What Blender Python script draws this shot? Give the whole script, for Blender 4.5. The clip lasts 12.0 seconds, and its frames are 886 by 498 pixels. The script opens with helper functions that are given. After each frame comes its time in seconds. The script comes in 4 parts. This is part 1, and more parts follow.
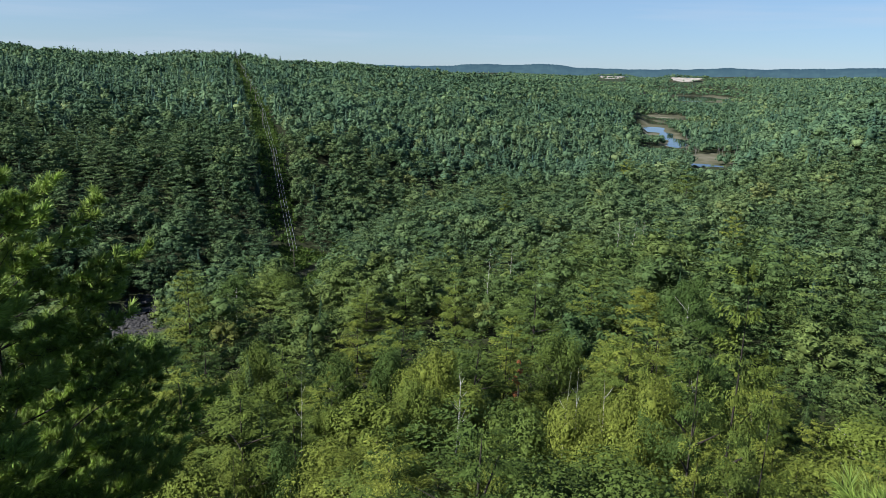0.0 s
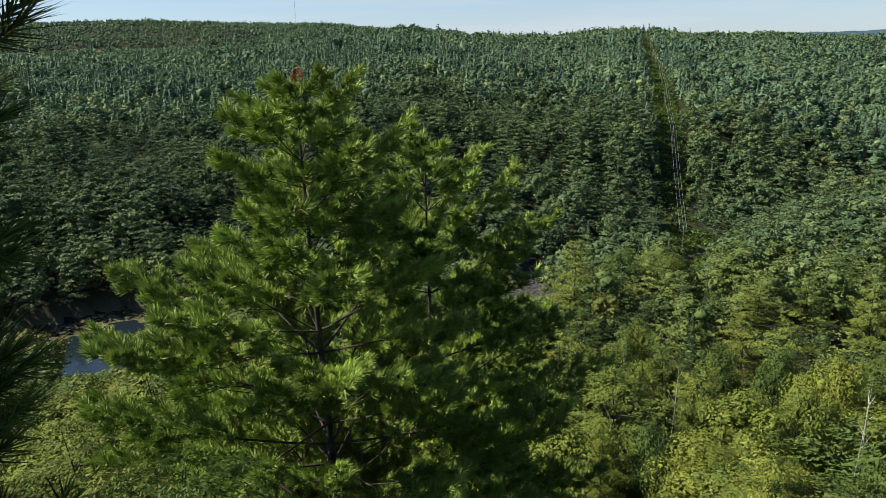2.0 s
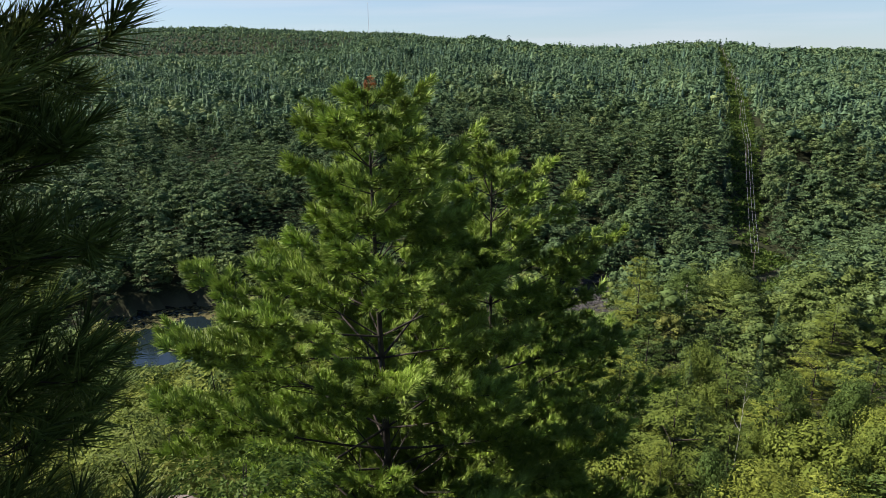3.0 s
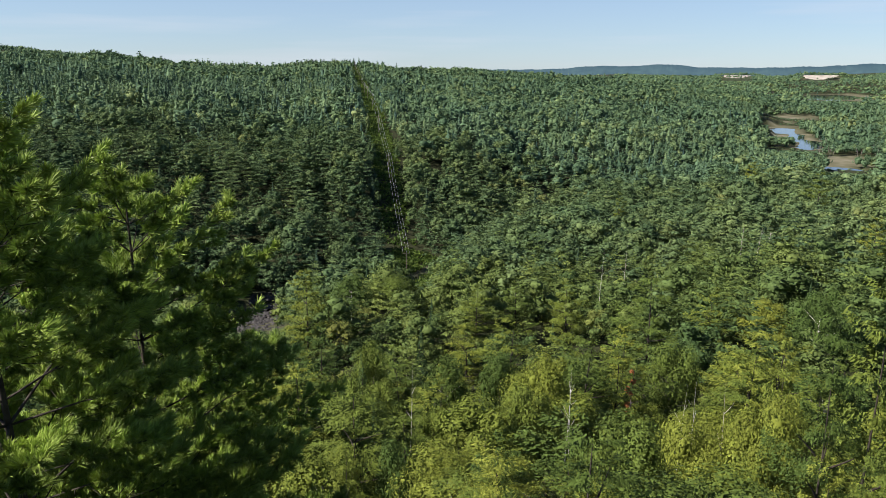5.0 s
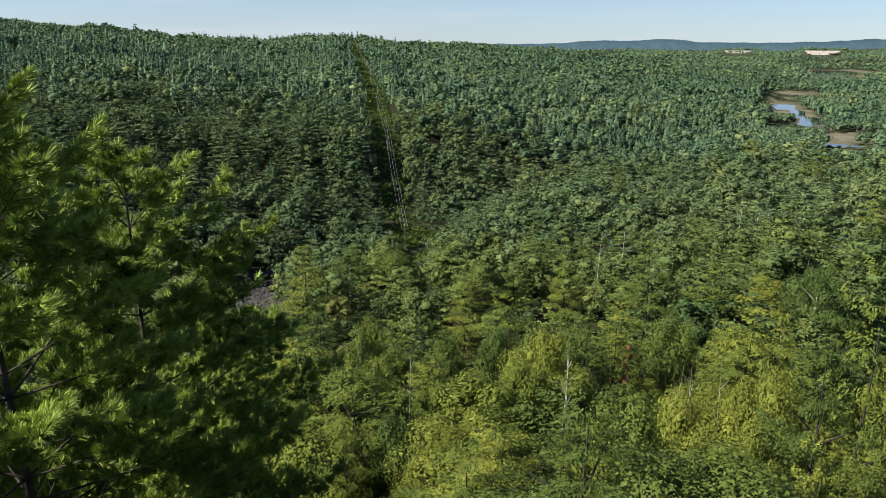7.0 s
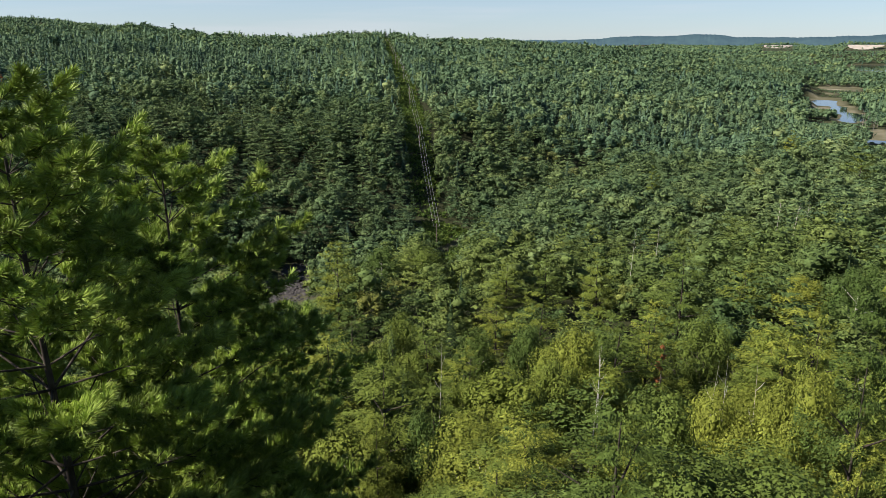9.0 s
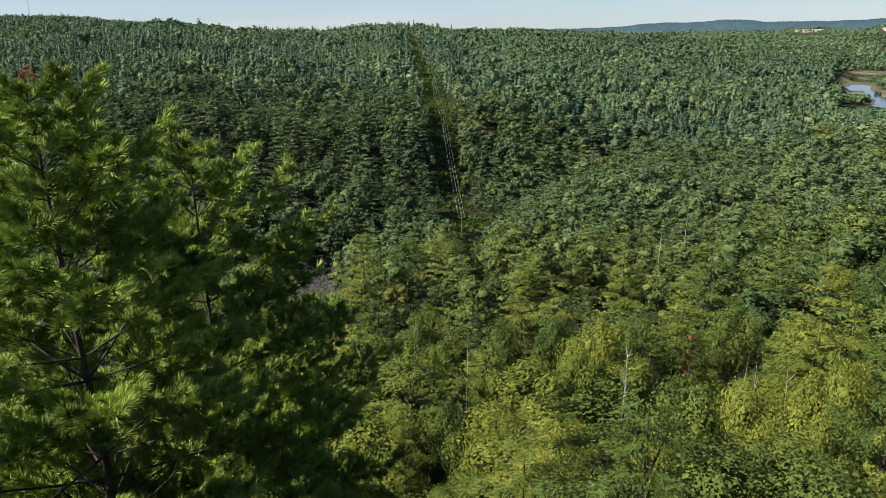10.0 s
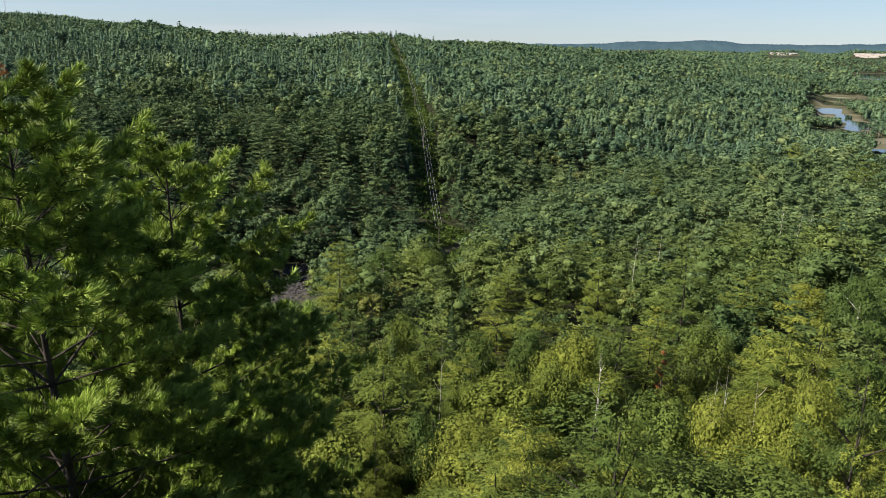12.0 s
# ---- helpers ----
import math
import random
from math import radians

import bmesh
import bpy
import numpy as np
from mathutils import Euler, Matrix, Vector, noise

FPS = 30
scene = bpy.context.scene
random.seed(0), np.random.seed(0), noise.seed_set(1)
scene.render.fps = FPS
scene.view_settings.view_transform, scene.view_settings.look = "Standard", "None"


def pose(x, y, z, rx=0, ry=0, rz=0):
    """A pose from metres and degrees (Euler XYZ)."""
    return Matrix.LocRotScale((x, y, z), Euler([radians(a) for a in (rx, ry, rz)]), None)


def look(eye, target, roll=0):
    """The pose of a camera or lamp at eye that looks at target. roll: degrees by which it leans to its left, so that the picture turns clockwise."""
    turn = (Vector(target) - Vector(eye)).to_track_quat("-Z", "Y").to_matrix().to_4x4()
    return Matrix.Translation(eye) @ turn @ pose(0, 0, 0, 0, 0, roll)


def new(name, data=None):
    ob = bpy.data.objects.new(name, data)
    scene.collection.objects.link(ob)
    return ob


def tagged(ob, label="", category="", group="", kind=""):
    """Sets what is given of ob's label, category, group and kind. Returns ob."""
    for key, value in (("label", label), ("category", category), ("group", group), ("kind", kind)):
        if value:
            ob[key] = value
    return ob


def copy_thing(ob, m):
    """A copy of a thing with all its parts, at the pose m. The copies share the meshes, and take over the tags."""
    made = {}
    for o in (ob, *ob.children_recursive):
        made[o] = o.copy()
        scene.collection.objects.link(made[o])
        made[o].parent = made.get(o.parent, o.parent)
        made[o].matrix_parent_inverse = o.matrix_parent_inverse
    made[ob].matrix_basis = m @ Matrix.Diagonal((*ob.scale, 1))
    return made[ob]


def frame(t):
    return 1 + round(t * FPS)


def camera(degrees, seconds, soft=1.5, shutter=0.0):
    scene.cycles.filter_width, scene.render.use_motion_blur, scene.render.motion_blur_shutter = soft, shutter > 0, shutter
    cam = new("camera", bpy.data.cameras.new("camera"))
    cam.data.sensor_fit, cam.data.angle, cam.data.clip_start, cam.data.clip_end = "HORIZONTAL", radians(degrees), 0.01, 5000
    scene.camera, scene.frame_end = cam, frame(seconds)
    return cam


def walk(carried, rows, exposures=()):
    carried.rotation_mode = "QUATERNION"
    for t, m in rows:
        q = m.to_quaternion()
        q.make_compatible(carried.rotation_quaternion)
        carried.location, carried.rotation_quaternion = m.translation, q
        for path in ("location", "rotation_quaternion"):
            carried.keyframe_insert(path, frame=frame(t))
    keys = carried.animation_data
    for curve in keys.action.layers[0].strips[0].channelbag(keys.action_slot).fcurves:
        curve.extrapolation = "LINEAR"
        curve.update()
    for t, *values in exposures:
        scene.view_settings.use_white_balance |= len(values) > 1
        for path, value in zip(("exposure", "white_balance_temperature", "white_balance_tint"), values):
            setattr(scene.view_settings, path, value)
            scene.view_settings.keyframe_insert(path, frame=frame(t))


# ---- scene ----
# Eye level 81.6 m above the creek (z = 0). Bearings: degrees to the left of +y.
EYE_Z = 81.6
PATH = (
    (0, 0.00, -14.76, 1.54), (0.2, 7.26, -15.82, 0.58), (0.5, 14.46, -15.76, -0.63), (1, 20.33, -13.78, -1.02),
    (1.5, 24.06, -15.30, -0.39), (2, 31.94, -16.69, -1.46), (2.5, 37.64, -15.80, -0.39), (3, 37.15, -15.80, -0.54),
    (3.5, 25.86, -16.36, 0.19), (3.7, 20.11, -16.32, 0.77), (5.3, 8.64, -14.54, 0.10), (5.5, 7.96, -14.64, 0.11),
    (6, 6.67, -15.84, 0.20), (6.5, 7.47, -16.01, 0.08), (7, 9.16, -16.51, 0.28), (9, 11.83, -16.75, -0.13),
    (9.5, 12.58, -16.96, -0.38), (10, 13.99, -17.43, -1.20), (10.5, 13.25, -17.55, -0.71), (11, 12.87, -17.15, -0.99),
    (11.5, 12.70, -16.80, -0.72), (12, 12.02, -16.59, 0.74))
cam = camera(64.4, 12.0, soft=0.75)
# held at arm's length and swung round the body
walk(cam, [(t, pose(-0.3 * math.sin(radians(yaw)), 0.3 * math.cos(radians(yaw)), EYE_Z, 90 + tilt, 0, yaw) @ pose(0, 0, 0, 0, 0, roll))
           for t, yaw, tilt, roll in PATH],
     exposures=((0, 0.76, 5750, 15), (1.2, 0.90, 6150, 17), (2.5, 1.06, 6450, 19), (5.5, 1.0, 6420, 19), (10, 1.0, 6620, 19), (12, 1.0, 6620, 19)))

# ---------------------------------------------------------------- light
SUN_BEARING, SUN_HEIGHT = 113.0, 38.0
world = bpy.data.worlds.new("sky")
scene.world = world
world.use_nodes = True
wn = world.node_tree.nodes
sky = wn.new("ShaderNodeTexSky")
sky.sky_type, sky.sun_disc = "NISHITA", False
sky.sun_elevation, sky.sun_rotation = radians(SUN_HEIGHT), radians(-SUN_BEARING)
sky.air_density, sky.dust_density, sky.ozone_density = 0.9, 0.05, 3.0
wn["Background"].inputs["Strength"].default_value = 0.048
blue = wn.new("ShaderNodeMix")
blue.data_type, blue.blend_type = "RGBA", "MULTIPLY"
blue.inputs["Factor"].default_value = 1.0
blue.inputs[7].default_value = (0.80, 0.98, 1.13, 1)
world.node_tree.links.new(sky.outputs["Color"], blue.inputs[6])
veil = wn.new("ShaderNodeMix")
veil.data_type = "RGBA"
# the pale veil lies along the horizon and thins out overhead
vc, vsplit, vfade = wn.new("ShaderNodeTexCoord"), wn.new("ShaderNodeSeparateXYZ"), wn.new("ShaderNodeMapRange")
vfade.interpolation_type = "SMOOTHSTEP"
vfade.inputs["From Min"].default_value, vfade.inputs["From Max"].default_value = 0.05, 0.45
vfade.inputs["To Min"].default_value, vfade.inputs["To Max"].default_value = 0.42, 0.02
world.node_tree.links.new(vc.outputs["Generated"], vsplit.inputs[0])
world.node_tree.links.new(vsplit.outputs["Z"], vfade.inputs["Value"])
world.node_tree.links.new(vfade.outputs["Result"], veil.inputs["Factor"])
veil.inputs[7].default_value = (5.9, 7.7, 8.9, 1)
world.node_tree.links.new(blue.outputs[2], veil.inputs[6])
# thin streaks of high cloud
wc, wmap, wnoise = wn.new("ShaderNodeTexCoord"), wn.new("ShaderNodeMapping"), wn.new("ShaderNodeTexNoise")
wmap.inputs["Scale"].default_value = (1.6, 1.6, 26)
wnoise.inputs["Scale"].default_value, wnoise.inputs["Detail"].default_value = 1.7, 4
wrange, cloud = wn.new("ShaderNodeMapRange"), wn.new("ShaderNodeMix")
wrange.inputs["From Min"].default_value, wrange.inputs["From Max"].default_value = 0.50, 0.78
wrange.inputs["To Max"].default_value = 0.38
cloud.data_type = "RGBA"
cloud.inputs[7].default_value = (7.4, 8.2, 8.6, 1)
for a, c in ((wc.outputs["Generated"], wmap.inputs["Vector"]), (wmap.outputs["Vector"], wnoise.inputs["Vector"]), (wnoise.outputs["Fac"], wrange.inputs["Value"]),
             (wrange.outputs["Result"], cloud.inputs["Factor"]), (veil.outputs[2], cloud.inputs[6]), (cloud.outputs[2], wn["Background"].inputs["Color"])):
    world.node_tree.links.new(a, c)
sun_data = bpy.data.lights.new("sun", "SUN")
sun_data.energy, sun_data.angle, sun_data.color = 5.0, radians(0.53), (1.0, 0.95, 0.84)
sun = new("sun", sun_data)
sa, sh = radians(SUN_BEARING), radians(SUN_HEIGHT)
sun.matrix_world = look((-math.sin(sa) * math.cos(sh) * 300, math.cos(sa) * math.cos(sh) * 300, 300 * math.sin(sh)), (0, 0, 0))


# ---------------------------------------------------------------- materials
def material(name, rough=0.6, spec=0.3):
    m = bpy.data.materials.new(name)
    m.use_nodes = True
    b = m.node_tree.nodes["Principled BSDF"]
    b.inputs["Roughness"].default_value = rough
    b.inputs["Specular IOR Level"].default_value = spec
    return m, m.node_tree.nodes, m.node_tree.links, b


def ramp(nodes, stops):
    r = nodes.new("ShaderNodeValToRGB")
    while len(r.color_ramp.elements) < len(stops):
        r.color_ramp.elements.new(0.5)
    for e, (p, c) in zip(r.color_ramp.elements, stops):
        e.position, e.color = p, (*c, 1)
    return r


def noise_node(nodes, links, scale, detail=4.0, coords="Object"):
    tc = nodes.new("ShaderNodeTexCoord")
    n = nodes.new("ShaderNodeTexNoise")
    n.inputs["Scale"].default_value, n.inputs["Detail"].default_value = scale, detail
    links.new(tc.outputs[coords], n.inputs["Vector"])
    return n


def leaf_material(name, stops, through_light=0.25, rough=0.55, grain=0.25, by_object=False, clump_scale=1.1, relief=0.2, spread=0.3, gloss=0.05):
    """Foliage: colour by tree (attribute or object), varied leaf by leaf, some light let through."""
    m, nodes, links, b = material(name, rough, gloss)
    if by_object:
        src = nodes.new("ShaderNodeObjectInfo").outputs["Random"]
    else:
        at = nodes.new("ShaderNodeAttribute")
        at.attribute_name = "tint"
        src = at.outputs["Fac"]
    r = ramp(nodes, stops)
    links.new(src, r.inputs["Fac"])
    geo = nodes.new("ShaderNodeNewGeometry")
    mr = nodes.new("ShaderNodeMapRange")
    mr.inputs["To Min"].default_value, mr.inputs["To Max"].default_value = 1 - grain, 1 + grain
    links.new(geo.outputs["Random Per Island"], mr.inputs["Value"])
    mul = nodes.new("ShaderNodeVectorMath")
    mul.operation = "SCALE"
    links.new(r.outputs["Color"], mul.inputs[0])
    clump = noise_node(nodes, links, clump_scale, 3)
    mc = nodes.new("ShaderNodeMapRange")
    mc.inputs["From Min"].default_value, mc.inputs["From Max"].default_value = 0.3, 0.7
    mc.inputs["To Min"].default_value, mc.inputs["To Max"].default_value = 1 - spread, 1 + spread
    links.new(clump.outputs["Fac"], mc.inputs["Value"])
    both = nodes.new("ShaderNodeMath")
    both.operation = "MULTIPLY"
    links.new(mr.outputs["Result"], both.inputs[0])
    links.new(mc.outputs["Result"], both.inputs[1])
    links.new(both.outputs["Value"], mul.inputs["Scale"])
    if relief:
        bp = nodes.new("ShaderNodeBump")
        bp.inputs["Strength"].default_value, bp.inputs["Distance"].default_value = 1.0, relief
        links.new(clump.outputs["Fac"], bp.inputs["Height"])
        links.new(bp.outputs["Normal"], b.inputs["Normal"])
    links.new(mul.outputs["Vector"], b.inputs["Base Color"])
    tr = nodes.new("ShaderNodeBsdfTranslucent")
    links.new(mul.outputs["Vector"], tr.inputs["Color"])
    mix = nodes.new("ShaderNodeMixShader")
    mix.inputs["Fac"].default_value = through_light
    links.new(b.outputs["BSDF"], mix.inputs[1])
    links.new(tr.outputs["BSDF"], mix.inputs[2])
    links.new(mix.outputs["Shader"], nodes["Material Output"].inputs["Surface"])
    return m


def plain_material(name, c1, c2, scale, rough=0.8, bump=0.3, spec=0.3, stretch=None):
    m, nodes, links, b = material(name, rough, spec)
    n = noise_node(nodes, links, scale, 6)
    if stretch:
        mp = nodes.new("ShaderNodeMapping")
        mp.inputs["Scale"].default_value = stretch
        links.new(n.inputs["Vector"].links[0].from_socket, mp.inputs["Vector"])
        links.new(mp.outputs["Vector"], n.inputs["Vector"])
    r = ramp(nodes, ((0.35, c1), (0.68, c2)))
    links.new(n.outputs["Fac"], r.inputs["Fac"])
    links.new(r.outputs["Color"], b.inputs["Base Color"])
    bp = nodes.new("ShaderNodeBump")
    bp.inputs["Strength"].default_value = bump
    links.new(n.outputs["Fac"], bp.inputs["Height"])
    links.new(bp.outputs["Normal"], b.inputs["Normal"])
    return m


# far foliage, its blue raised so that the colour carries the distance haze
M_PINE = leaf_material("hazed_pine_needles", ((0.0, (0.044, 0.084, 0.051)), (0.5, (0.075, 0.128, 0.067)), (1.0, (0.118, 0.175, 0.079))), 0.10, 0.7)
M_SPRUCE = leaf_material("hazed_spruce_needles", ((0.0, (0.034, 0.068, 0.053)), (0.5, (0.055, 0.102, 0.073)), (1.0, (0.087, 0.139, 0.084))), 0.10, 0.7)
M_LEAF = leaf_material("hazed_broad_leaves", ((0.0, (0.054, 0.101, 0.056)), (0.5, (0.087, 0.144, 0.070)), (0.9, (0.127, 0.184, 0.076)), (1.0, (0.150, 0.195, 0.076))), 0.12, 0.7)
M_BUSH = leaf_material("bush_leaves", ((0.0, (0.048, 0.093, 0.020)), (1.0, (0.112, 0.162, 0.032))), 0.3)
M_BARK = plain_material("grey_bark", (0.05, 0.042, 0.034), (0.13, 0.11, 0.09), 4.0, 0.9, 0.6, 0.2, (6, 6, 1))
M_DARK_BARK = plain_material("dark_bark", (0.022, 0.018, 0.014), (0.06, 0.05, 0.04), 6.0, 0.9, 0.6, 0.2)
M_BIRCH = plain_material("white_bark", (0.30, 0.28, 0.25), (0.62, 0.60, 0.55), 3.0, 0.8, 0.3, 0.2, (1, 1, 5))
M_DEAD = plain_material("bleached_wood", (0.30, 0.27, 0.23), (0.55, 0.51, 0.46), 3.0, 0.85, 0.3, 0.2, (5, 5, 1))
M_SNAG = plain_material("grey_snag_wood", (0.13, 0.12, 0.105), (0.27, 0.25, 0.22), 2.0, 0.9, 0.3, 0.2)
M_ROCK = plain_material("lichen_granite", (0.08, 0.07, 0.06), (0.26, 0.20, 0.165), 7.0, 0.9, 0.8)
M_SAND = plain_material("pale_sand", (0.26, 0.235, 0.19), (0.40, 0.36, 0.30), 0.05, 0.9, 0.2)


def ground_material():
    m, nodes, links, b = material("forest_floor", 0.95, 0.1)
    fine, broad = noise_node(nodes, links, 1.2, 6), noise_node(nodes, links, 0.03, 4)
    floor = ramp(nodes, ((0.3, (0.020, 0.026, 0.012)), (0.7, (0.050, 0.055, 0.024))))
    links.new(fine.outputs["Fac"], floor.inputs["Fac"])
    open_land = ramp(nodes, ((0.35, (0.085, 0.085, 0.045)), (0.52, (0.115, 0.11, 0.065)), (0.68, (0.21, 0.195, 0.135))))
    links.new(broad.outputs["Fac"], open_land.inputs["Fac"])
    at = nodes.new("ShaderNodeAttribute")
    at.attribute_name = "open_land"
    mix = nodes.new("ShaderNodeMix")
    mix.data_type = "RGBA"
    links.new(at.outputs["Fac"], mix.inputs["Factor"])
    links.new(floor.outputs["Color"], mix.inputs[6])
    links.new(open_land.outputs["Color"], mix.inputs[7])
    links.new(mix.outputs[2], b.inputs["Base Color"])
    bp = nodes.new("ShaderNodeBump")
    bp.inputs["Strength"].default_value = 0.4
    links.new(fine.outputs["Fac"], bp.inputs["Height"])
    links.new(bp.outputs["Normal"], b.inputs["Normal"])
    return m


def water_material():
    m, nodes, links, b = material("still_water", 0.04, 0.5)
    b.inputs["Base Color"].default_value = (0.010, 0.018, 0.022, 1)
    n = noise_node(nodes, links, 1.6, 3)
    bp = nodes.new("ShaderNodeBump")
    bp.inputs["Strength"].default_value, bp.inputs["Distance"].default_value = 0.05, 0.2
    links.new(n.outputs["Fac"], bp.inputs["Height"])
    links.new(bp.outputs["Normal"], b.inputs["Normal"])
    return m


M_GROUND, M_WATER = ground_material(), water_material()


# ---------------------------------------------------------------- mesh helpers
def mesh_of(name, verts, faces, mats, tint=None, mat_index=None, smooth=False, attr="tint"):
    """A mesh from arrays: verts (n, 3) and faces (m, k)."""
    verts, faces = np.asarray(verts, np.float32), np.asarray(faces, np.int32)
    me = bpy.data.meshes.new(name)
    k = faces.shape[1]
    me.vertices.add(len(verts))
    me.vertices.foreach_set("co", verts.ravel())
    me.loops.add(faces.size)
    me.loops.foreach_set("vertex_index", faces.ravel())
    me.polygons.add(len(faces))
    me.polygons.foreach_set("loop_start", np.arange(0, faces.size, k, dtype=np.int32))
    me.polygons.foreach_set("use_smooth", np.full(len(faces), smooth))
    for m in mats:
        me.materials.append(m)
    if mat_index is not None:
        me.polygons.foreach_set("material_index", np.asarray(mat_index, np.int32))
    if tint is not None:
        a = me.attributes.new(attr, "FLOAT", "POINT")
        a.data.foreach_set("value", np.asarray(tint, np.float32))
    me.update()
    me.validate()
    return me


def child(name, me, parent, label=""):
    ob = new(name, me)
    ob.parent = parent
    return tagged(ob, label)


def unit(v):
    return v / np.maximum(np.linalg.norm(v, axis=1, keepdims=True), 1e-9)


def cards(rng, at, normal, length, width, along=None, sag=0.22):
    """Pointed sprays of leaves at points, facing along the normals. Returns verts, triangles."""
    n = len(at)
    normal = unit(normal)
    side = rng.normal(size=(n, 3)) if along is None else along + rng.normal(size=(n, 3)) * 0.25
    u = unit(np.cross(np.cross(normal, side), normal))
    v = np.cross(normal, u)
    L = np.asarray(length).reshape(-1, 1) * rng.uniform(0.7, 1.3, (n, 1))
    W = np.asarray(width).reshape(-1, 1) * rng.uniform(0.7, 1.3, (n, 1))
    droop = normal * L * sag
    vs = np.stack([at - u * L * 0.5 - v * W * 0.5 - droop, at - u * L * 0.3 + v * W * 0.6, at + u * L * 0.7 - droop], 1).reshape(-1, 3)
    return vs, np.arange(3 * n).reshape(-1, 3)


def tube(pts, radii, sides=6):
    """A tapered limb through points; quads."""
    pts, rings = np.asarray(pts, float), []
    for i, p in enumerate(pts):
        d = pts[min(i + 1, len(pts) - 1)] - pts[max(i - 1, 0)]
        d = d / max(np.linalg.norm(d), 1e-9)
        a = np.cross(d, (1, 0, 0) if abs(d[0]) < 0.8 else (0, 1, 0))
        a /= np.linalg.norm(a)
        b = np.cross(d, a)
        w = np.arange(sides) * 2 * np.pi / sides
        rings.append(p + radii[i] * (np.cos(w)[:, None] * a + np.sin(w)[:, None] * b))
    f = [(i * sides + j, i * sides + (j + 1) % sides, (i + 1) * sides + (j + 1) % sides, (i + 1) * sides + j)
         for i in range(len(pts) - 1) for j in range(sides)]
    return np.concatenate(rings), np.array(f)


def merge(pieces):
    vs, fs, n = [], [], 0
    for v, f in pieces:
        vs.append(v)
        fs.append(f + n)
        n += len(v)
    return np.concatenate(vs), np.concatenate(fs)


# ---------------------------------------------------------------- the lie of the land
def table(x, xs, ys, soft=0.0):
    if not soft:
        return np.interp(x, xs, ys)
    return sum(np.interp(x + o * soft, xs, ys) for o in (-1, -0.5, 0, 0.5, 1)) / 5


def step(x, a, b):
    t = np.clip((x - a) / (b - a), 0, 1)
    return t * t * (3 - 2 * t)


def bearing(x, y):
    return np.degrees(np.arctan2(-x, y)), np.hypot(x, y)


def place(az, d):
    return -d * np.sin(np.radians(az)), d * np.cos(np.radians(az))


def rough_land(x, y, s):
    return np.sin(x / s + 1.3 * np.sin(y / s * 0.7 + 1)) * np.cos(y / s * 1.1 + 1.7 * np.sin(x / s * 0.6 + 2))


def creek_distance(az):
    return table(az, (-19, -18, -12, -2, 5, 12, 25, 40, 58, 70, 85, 110), (1000, 840, 620, 400, 330, 264, 233, 212, 204, 215, 330, 700), 1.5)


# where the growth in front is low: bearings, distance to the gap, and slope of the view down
# sand pits: bearing, distance, width, height of the rim
PITS = ((-18.25, 3450, 135, 46), (-12.8, 3650, 118, 41))
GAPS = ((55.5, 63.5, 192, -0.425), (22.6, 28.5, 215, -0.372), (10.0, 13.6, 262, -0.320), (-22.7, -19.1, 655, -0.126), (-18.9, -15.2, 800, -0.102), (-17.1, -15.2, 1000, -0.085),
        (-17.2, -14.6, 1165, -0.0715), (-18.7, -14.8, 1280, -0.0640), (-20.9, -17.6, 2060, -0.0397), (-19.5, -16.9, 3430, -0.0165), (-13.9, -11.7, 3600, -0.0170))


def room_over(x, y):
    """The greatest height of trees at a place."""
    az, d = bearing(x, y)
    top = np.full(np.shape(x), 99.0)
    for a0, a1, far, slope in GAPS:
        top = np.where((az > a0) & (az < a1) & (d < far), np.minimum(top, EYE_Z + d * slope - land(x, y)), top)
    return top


# pools and reaches of the river: bearing, distance, half-width across, half-length away
POOLS = ((-16.15, 1045, 17, 48), (-18.05, 862, 11, 58), (-17.3, 945, 5, 60), (-20.3, 664, 19, 13), (-18.8, 2270, 75, 230), (60.3, 212, 34, 27))
# open sedge and mud round them
FLATS = ((-16.8, 1330, 46, 55), (-15.8, 1190, 30, 24), (-16.2, 1060, 24, 66), (-16.9, 945, 25, 80), (-18.0, 865, 16, 70), (-20.9, 722, 34, 42), (-19.7, 685, 16, 34), (-22.6, 1085, 62, 15), (-19.9, 2290, 95, 250))


def ellipses(az, d, rows):
    """Below 1 inside any of the ellipses: bearing, distance, half-width across, half-length away."""
    out = np.full(np.shape(az), 9.0)
    for a, r, w, l in rows:
        out = np.minimum(out, np.hypot((az - a) * np.pi / 180 * r / w, (d - r) / l))
    return out


def marsh_share(x, y):
    """Below 1 on the river's marsh, with a ragged edge."""
    az, d = bearing(x, y)
    return ellipses(az, d, FLATS) + 0.13 * np.sin(y / 17.0) * np.cos(x / 9.0) + 0.08 * np.sin(y / 5.0 + x / 4.0)


def pool_depth(az, d):
    return ellipses(az, d, POOLS) + 0.10 * np.sin(d / 9.0) * np.cos(az * 3.1)


